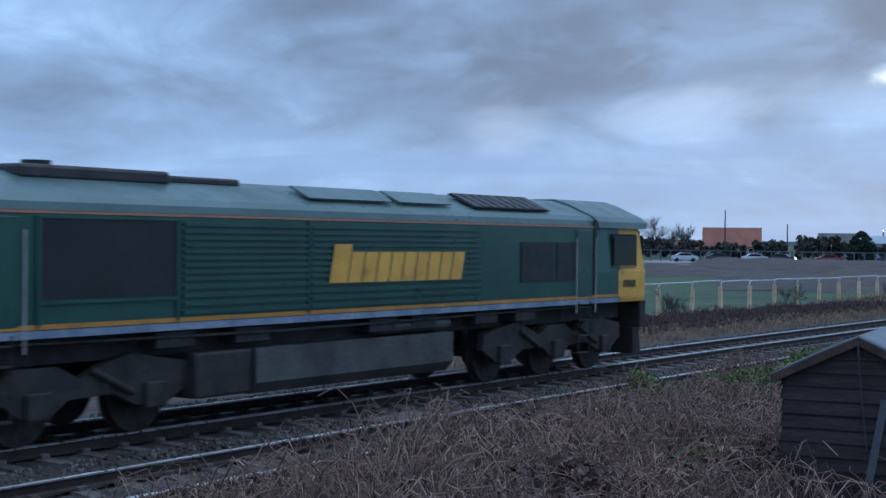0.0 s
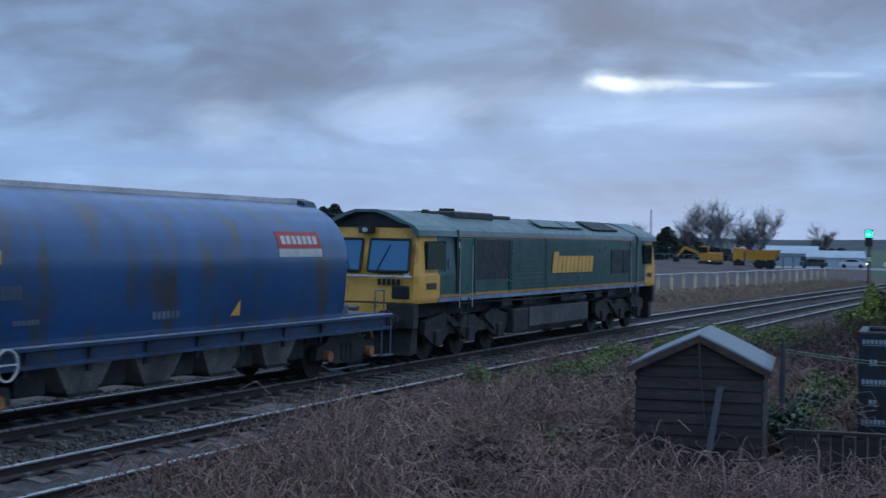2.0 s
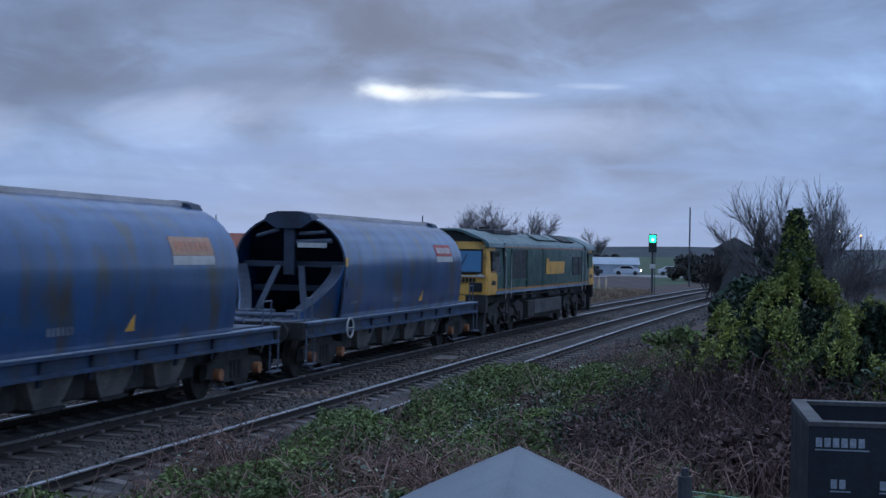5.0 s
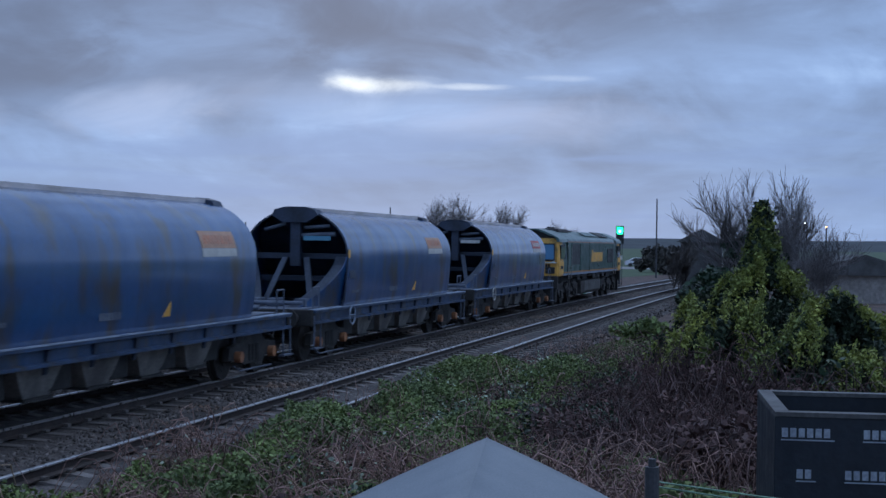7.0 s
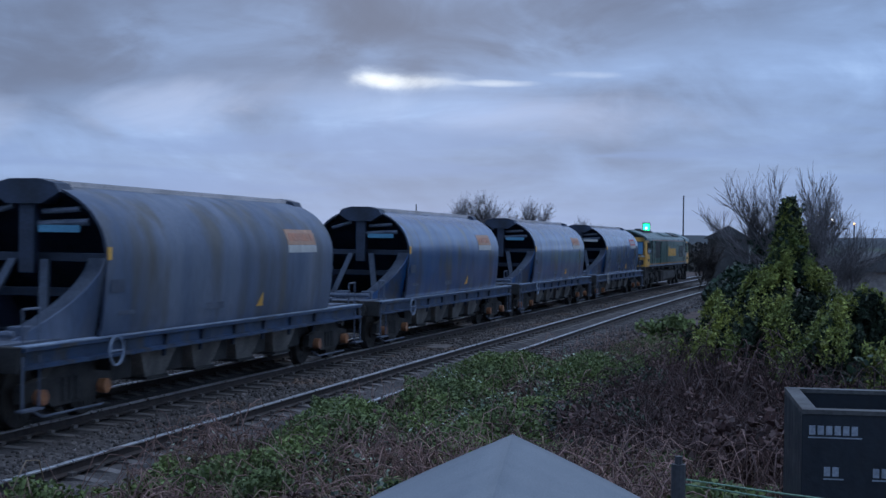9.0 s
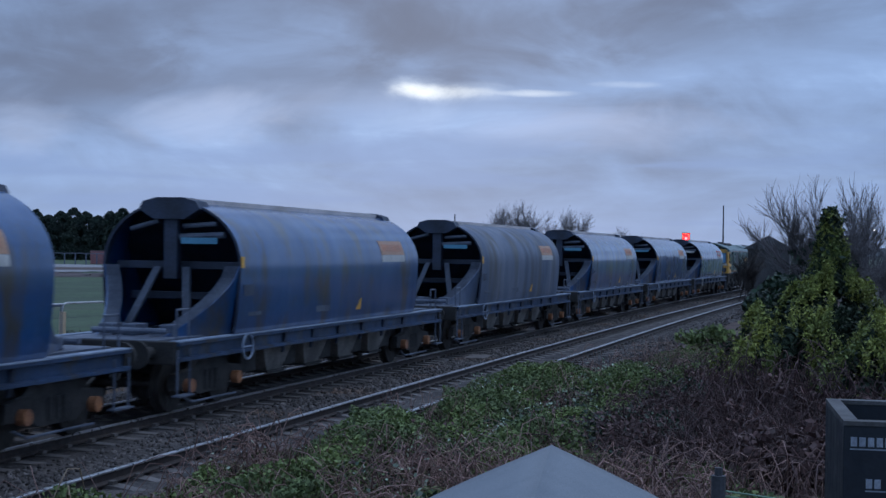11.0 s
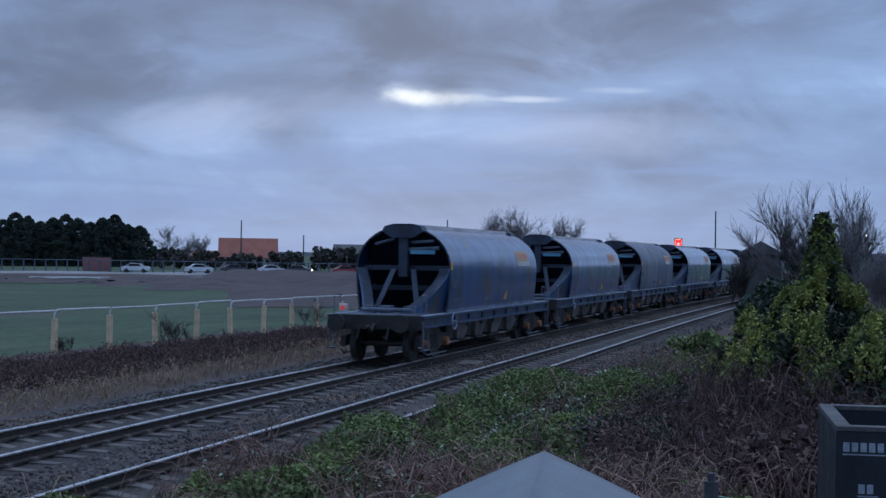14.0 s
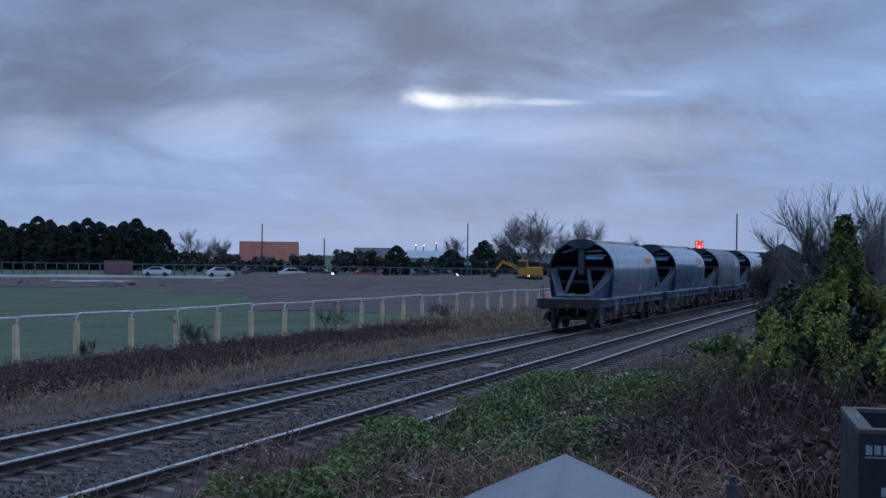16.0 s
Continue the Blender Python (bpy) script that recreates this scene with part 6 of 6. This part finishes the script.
def lamp_post(b, d, h, lit="", label="slim dark lamp post by the road"):
    p = polar(b, d)
    l = thing("street_lamp", label, "lamp post", "posts and lamps", at=pose(p.x, p.y, G, 0, 0, b + 180))
    part("pole", rod((0, 0, 0), (0, 0, h), 0.10 * d / 200 + 0.02, seg=8, r2=0.06 * d / 200 + 0.02), "pole", l)
    if lit:
        part("lantern", box(0.0, 0.3, -0.12 * d / 200, 0.12 * d / 200, h - 0.05, h + 0.1, 0.02), lit, l, "lit lantern")


for b, d, h, lit in ((23.03, 290, 9.8, ""), (20.6, 300, 7.2, ""), (14.96, 240, 9.2, ""), (4.51, 150, 8.2, ""), (10.35, 220, 7.5, ""), (17.0, 420, 7.0, "lightwhite"), (16.7, 420, 7.0, "lightwhite"), (16.2, 400, 7.5, "lightamber"),
                     (14.2, 240, 2.8, "white"), (18.9, 262, 2.8, "white"), (-0.6, 160, 6.5, "lightwhite"), (-1.1, 170, 6.2, "lightwhite"), (-1.9, 150, 5.5, "lightamber"), (13.2, 330, 3.6, "lightwhite")):
    lamp_post(b, d, h, lit)


def small_box(p, w, dp, h, name, label):
    o = thing(name, label, "box", at=pose(p.x, p.y, -0.45, 0, 0, 4))
    part("body", box(-w / 2, w / 2, -dp / 2, dp / 2, 0, h, 0.02), "tank", o, "grey concrete sides")
    part("lid", box(-w / 2 - 0.04, w / 2 + 0.04, -dp / 2 - 0.04, dp / 2 + 0.04, h, h + 0.05, 0.01), "sleeper", o, "pale lid")


small_box(Vector((53.5, 5.3, 0)), 1.2, 0.9, 0.35, "cable_cabinet", "low concrete cable cabinet by the track")
small_box(Vector((39.2, 9.75, 0)), 1.3, 0.5, 0.26, "trackside_box", "dark box between the tracks")
small_box(Vector((9.5, 9.75, 0)), 1.6, 0.5, 0.26, "trackside_box", "dark low box between the tracks")


# ---- undergrowth ----
def arch_stems(n, xr, yf, h, length, rad, material, name, label, seed, lean=0.6, base=None, m=7):
    rs = np.random.default_rng(seed)
    x = rs.uniform(*xr, n)
    y = yf(x, rs.uniform(0, 1, n))
    a = rs.uniform(0, 6.283, n)
    L = length * rs.uniform(0.4, 1.25, n)
    hh = h * rs.uniform(0.35, 1.2, n) * (0.75 + 0.5 * np.array([noise.noise((u * 0.35, v * 0.5, 3.0)) for u, v in zip(x, y)]) + 0.25)
    u = np.linspace(0, 1, m)
    arch = np.sin(u * 3.14159 * rs.uniform(0.55, 1.0, n)[:, None])
    wig = np.cumsum(rs.normal(size=(n, m, 3)) * 0.03 * length, axis=1)
    P = np.stack([x[:, None] + np.cos(a)[:, None] * L[:, None] * u[None] * lean,
                  y[:, None] + np.sin(a)[:, None] * L[:, None] * u[None] * lean,
                  (G + 0.05) + hh[:, None] * arch], -1) + wig
    v, f = tubes(P, rad * rs.uniform(0.6, 1.3, n))
    ob = new(name, from_arrays(name, v, f, material))
    return tagged(ob, label, "undergrowth", kind="stuff"), P


def between(lo, hi):
    return lambda x, u: lo(x) + (hi(x) - lo(x)) * u


BV = np.vectorize(bend)
near_edge = lambda x: NEAR_Y - 1.45 + BV(x) + 0.25 * np.sin(x * 1.3) - np.where(x > 28, (x - 28) * 0.11, 0) - np.where(x < 9, (9 - x) * 0.11, 0)
near_in = lambda x: np.maximum(near_edge(x) - 5.0, np.where(x < 9, 2.7, 0.4))

arch_stems(12000, (-1, 17), between(near_in, near_edge), 0.82, 1.5, 0.006, "stem", "bramble_thicket", "tangled dead brown bramble stems beside the railway", 1)
arch_stems(2600, (-1, 15), between(near_in, near_edge), 0.85, 1.3, 0.005, "straw", "dry_grass", "pale dry straw-coloured stems among the brambles", 2)
arch_stems(6000, (16, 46), lambda x, u: -1.5 + (near_edge(x) - 3.4 + 1.5) * u, 0.9, 1.7, 0.007, "darkstem", "bramble_thicket", "purple-brown bramble thicket behind the garden", 3)


def leaf_cover(n, xr, yf, hf, size, material, name, label, seed, dense=0.0):
    rs = np.random.default_rng(seed)
    x = rs.uniform(*xr, n)
    y = yf(x, rs.uniform(0, 1, n))
    clump = np.array([noise.noise((u * 0.5, v * 0.8, 7.0 + seed)) for u, v in zip(x, y)])
    keep = clump > rs.uniform(-0.95, 0.12, n) - dense
    x, y, clump = x[keep], y[keep], clump[keep]
    z = G + 0.05 + hf(x, y) * (0.75 + 0.8 * clump) * rs.uniform(0.35, 1.0, len(x)) ** 0.5
    v, f = leaves(np.stack([x, y, z], 1), size, 0.35)
    ob = new(name, from_arrays(name, v, f, material))
    return tagged(ob, label, "undergrowth", kind="stuff")


taper = lambda x, h: h * np.clip(1.25 - (x - 22) * 0.05, 0.45, 1.0)
leaf_cover(34000, (-1, 18), between(near_in, near_edge), lambda x, y: 0.75 + 0 * x, 0.055, "deadleaf", "dead_leaves", "reddish dead leaves through the bramble", 4)
leaf_cover(7000, (0, 17), between(near_in, near_edge), lambda x, y: 0.7 + 0 * x, 0.055, "leaf", "bramble_leaves", "sparse green bramble leaves", 5)
leaf_cover(210000, (13.0, 42), between(lambda x: near_edge(x) - 3.2, lambda x: near_edge(x) + 0.1), lambda x, y: taper(x, 0.95), 0.036, "leaf", "bramble_leaves", "low green bramble leaves along the track", 6, 0.35)
leaf_cover(36000, (11.5, 15.5), between(lambda x: near_edge(x) - 1.5, lambda x: near_edge(x) + 0.1), lambda x, y: 0.9 + 0 * x, 0.038, "leaf", "bramble_leaves", "green bramble clump beside the rail", 16)
leaf_cover(45000, (11, 40), between(lambda x: near_edge(x) - 4.4, lambda x: near_edge(x) - 0.6), lambda x, y: taper(x, 0.8), 0.042, "darkleaf", "ivy_leaves", "dark ivy leaves under the bramble", 7)
leaf_cover(2600, (13, 40), between(lambda x: near_edge(x) - 2.6, near_edge), lambda x, y: taper(x, 1.0), 0.04, "paleleaf", "pale_leaves", "pale leaf backs scattered in the bramble", 17)
leaf_cover(60000, (18, 48), lambda x, u: -1.5 + (near_edge(x) - 3.4 + 1.5) * u, lambda x, y: 0.9 + 0 * x, 0.045, "deadleaf", "dead_leaves", "dull purple-brown dead leaves", 8)
leaf_cover(16000, (8.2, 13), lambda x, u: 0.3 + 2.8 * u, lambda x, y: 0.85 + 0 * x, 0.06, "darkleaf", "ivy_leaves", "dark glossy leaves behind the shed", 9)
leaf_cover(14000, (9.5, 18), lambda x, u: 0.2 + 3.2 * u, lambda x, y: 0.8 + 0 * x, 0.06, "leaf", "bramble_leaves", "green leaves behind the shed", 10)
arch_stems(1800, (8, 16), lambda x, u: 0.2 + 3.6 * u, 0.9, 1.5, 0.006, "stem", "bramble_thicket", "brown stems behind the shed", 11)
# dead weeds on the far verge
far_in = lambda x: FAR_Y + 3.7 + BV(x)
far_out = lambda x: 22.9 - (x - 41) * 0.083
arch_stems(9000, (14, 66), between(lambda x: far_in(x) + 2.0, lambda x: far_out(x) - 1.2), 0.36, 0.7, 0.009, "darkstem", "dead_weeds", "dark dead weeds along the field fence", 12, m=5)
arch_stems(5000, (18, 75), between(far_in, lambda x: far_in(x) + 3.2), 0.26, 0.4, 0.009, "straw", "dry_grass", "tufts of dry straw-coloured grass by the ballast", 13, m=5)
arch_stems(4000, (60, 120), between(far_in, lambda x: np.maximum(far_out(x), far_in(x) + 1.0)), 0.5, 0.8, 0.014, "straw", "dry_grass", "dry grass along the far verge", 14, m=5)
leaf_cover(22000, (14, 62), between(lambda x: far_in(x) + 2.0, lambda x: far_out(x) - 1.0), lambda x, y: 0.28 + 0 * x, 0.06, "deadleaf", "dead_weeds", "dark withered weeds", 15)
for k, (x, y, h) in enumerate(((46.3, 22.4, 1.5), (46.9, 22.3, 1.2), (57.6, 21.4, 1.6), (69.5, 20.2, 1.4), (71, 20.0, 1.3), (40.5, 22.9, 0.9))):
    bare_tree(Vector((x, y, G)), h, 0.8, 40 + k, stems=3, twig=0.006, label="dark leafless shrub growing by the fence")


# golden cypress by the garden's end
def drooping_cypress(bearing, d, h, width, heights, radii, name, label, seed, boughs, dens=1.0):
    """A cypress of drooping sprays; the outline is given as radii at heights, both as shares of h and half the width."""
    p = polar(bearing, d)
    tr = thing(name, label, "tree", at=pose(p.x, p.y, G))
    part("trunk", rod((0, 0, 0), (0, 0, h * 0.9), 0.12, seg=8, r2=0.03), "bark", tr, "dark trunk")
    rs = np.random.default_rng(seed)
    bz = rs.uniform(heights[0], 1.0, boughs)
    ba = np.arange(boughs) * 2.4 + rs.normal(size=boughs) * 0.3
    bl = rs.uniform(0.62, 1.15, boughs)
    # inner sprays carry the crown's shade in their colour, outer ones are golden
    for mname, n, frac, size, note in (("cypress", 420, (0.15, 0.85), 0.05, "green inner foliage, darkened for shade within the crown"), ("gold", 420, (0.70, 1.08), 0.030, "golden-green outer sprays")):
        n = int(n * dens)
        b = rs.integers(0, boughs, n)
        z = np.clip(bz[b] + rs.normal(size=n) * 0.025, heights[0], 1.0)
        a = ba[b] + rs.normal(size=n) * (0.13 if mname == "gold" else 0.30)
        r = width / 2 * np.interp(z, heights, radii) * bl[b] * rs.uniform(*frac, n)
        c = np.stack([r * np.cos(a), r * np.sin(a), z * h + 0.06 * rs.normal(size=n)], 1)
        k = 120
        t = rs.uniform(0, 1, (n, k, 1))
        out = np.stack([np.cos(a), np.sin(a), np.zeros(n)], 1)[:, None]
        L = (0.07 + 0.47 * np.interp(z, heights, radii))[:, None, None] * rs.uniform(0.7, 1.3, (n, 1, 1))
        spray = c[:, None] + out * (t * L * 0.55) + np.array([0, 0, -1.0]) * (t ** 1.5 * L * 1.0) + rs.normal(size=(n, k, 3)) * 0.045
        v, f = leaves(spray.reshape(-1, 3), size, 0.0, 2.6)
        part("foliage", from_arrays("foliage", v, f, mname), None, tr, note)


drooping_cypress(0.5, 27.5, 3.95, 4.2, (0.32, 0.40, 0.50, 0.58, 0.66, 0.72, 0.78, 0.88, 1.0), (0.7, 1.0, 1.0, 0.82, 0.48, 0.20, 0.12, 0.09, 0.02),
                 "golden_cypress", "golden-green cypress with a slim leader and drooping sprays", 9, 70)
drooping_cypress(-2.3, 24.5, 2.5, 3.0, (0.16, 0.35, 0.55, 0.75, 0.9, 1.0), (0.8, 1.0, 1.0, 0.8, 0.5, 0.1),
                 "golden_cypress", "lower spreading cypress with dark drooping boughs", 10, 46, 0.8)
bush(2.3, 62, 2.6, 3.6, "darkleaf", "dark ivy-covered bush beside the railway hut", n=40, size=0.15)
bush(5.15, 44, 1.25, 2.3, "leaf", "rounded dark green bush by the track", n=24, size=0.09, group="")
bush(-1.8, 24, 2.0, 2.6, "darkleaf", "dark evergreen shrub behind the extension", n=26, size=0.09)
bush(1.2, 17.5, 1.5, 2.2, "deadleaf", "purple-brown shrub beside the extension", n=20, size=0.07)
bush(3.2, 24, 1.4, 2.2, "deadleaf", "purple-brown leafless shrub behind the garden", n=20, size=0.07)
bush(2.4, 33, 1.8, 3.0, "deadleaf", "purple-brown leafless shrub below the cypress", n=22, size=0.08)


# ---- sleepers, the nearest as pieces ----
def sleeper_bm():
    bm = loft([[(x, -1.25, -0.36), (x * 0.8, -1.25, -0.19), (-x * 0.8, -1.25, -0.19), (-x, -1.25, -0.36)] if k == 0 else
               [(x, y, -0.36), (x * 0.8, y, z), (-x * 0.8, y, z), (-x, y, -0.36)] for k, (x, y, z) in enumerate(((0.14, -1.25, -0.17), (0.14, -0.6, -0.168), (0.125, -0.3, -0.21), (0.125, 0.3, -0.21), (0.14, 0.6, -0.168), (0.14, 1.25, -0.17)))])
    for s in (-1, 1):
        for q in (-1, 1):
            box(-0.06, 0.06, s * 0.75 + q * 0.10 - 0.035, s * 0.75 + q * 0.10 + 0.035, -0.17, -0.12, bm=bm)
    return bm


SLEEPER = mesh_of("sleeper", sleeper_bm(), "sleeper")


def lay(track, yc, x_near0, x_near1, x0, x1):
    x = x0 + 0.3
    sv = np.array([v.co for v in SLEEPER.vertices])
    loops = [list(p.vertices) for p in SLEEPER.polygons]
    vs, fs = [], []
    while x < x1:
        if x_near0 <= x <= x_near1:
            o = new("sleeper", SLEEPER)
            o.parent = track
            o.matrix_basis = pose(x, yc + bend(x), 0.004 * math.sin(x * 7), 0, 0, math.degrees(math.atan(-BEND * max(x - BEND_X, 0))))
        else:
            k = len(vs) * len(sv)
            vs.append(sv + np.array([x, yc + bend(x), 0]))
            fs += [[k + i for i in l] for l in loops]
        x += 0.687
    me = bpy.data.meshes.new("far_sleepers")
    me.from_pydata(np.concatenate(vs).tolist(), [], fs)
    me.materials.append(M["sleeper"])
    o = new("far_sleepers", me)
    o.parent = track
    tagged(o, "sleepers further along the line", kind="stuff")


lay(track_far, FAR_Y, 4, 95, -50, 230)
lay(track_near, NEAR_Y, 4, 95, -50, 230)

arch_stems(1200, (13, 40), between(lambda x: near_edge(x) - 3.0, near_edge), 0.8, 1.3, 0.005, "stem", "bramble_thicket", "thin brown runners among the green bramble", 33)
leaf_cover(9000, (13, 40), between(lambda x: near_edge(x) - 3.2, near_edge), lambda x, y: taper(x, 0.95), 0.036, "deadleaf", "dead_leaves", "brown leaves mixed into the green bramble", 34, 0.2)
arch_stems(9000, (-9, 5.2), lambda x, u: -4.0 + (near_in(x) + 4.3) * u, 0.75, 1.5, 0.006, "stem", "bramble_thicket", "tangled brown brambles over the waste ground", 35)
leaf_cover(18000, (-9, 5.2), lambda x, u: -4.0 + (near_in(x) + 4.3) * u, lambda x, y: 0.6 + 0 * x, 0.05, "deadleaf", "dead_leaves", "dead bramble leaves over the waste ground", 36, 0.2)
# brown twiggy growth under the cypress
arch_stems(2600, (22, 32), lambda x, u: -1.6 + 3.4 * u, 1.25, 1.6, 0.008, "darkstem", "twiggy_scrub", "brown twiggy scrub under the cypress", 31)
leaf_cover(9000, (21, 31), lambda x, u: -2.0 + 3.6 * u, lambda x, y: 1.15 + 0 * x, 0.06, "deadleaf", "dead_leaves", "withered leaves under the cypress", 32, 0.3)

motions()
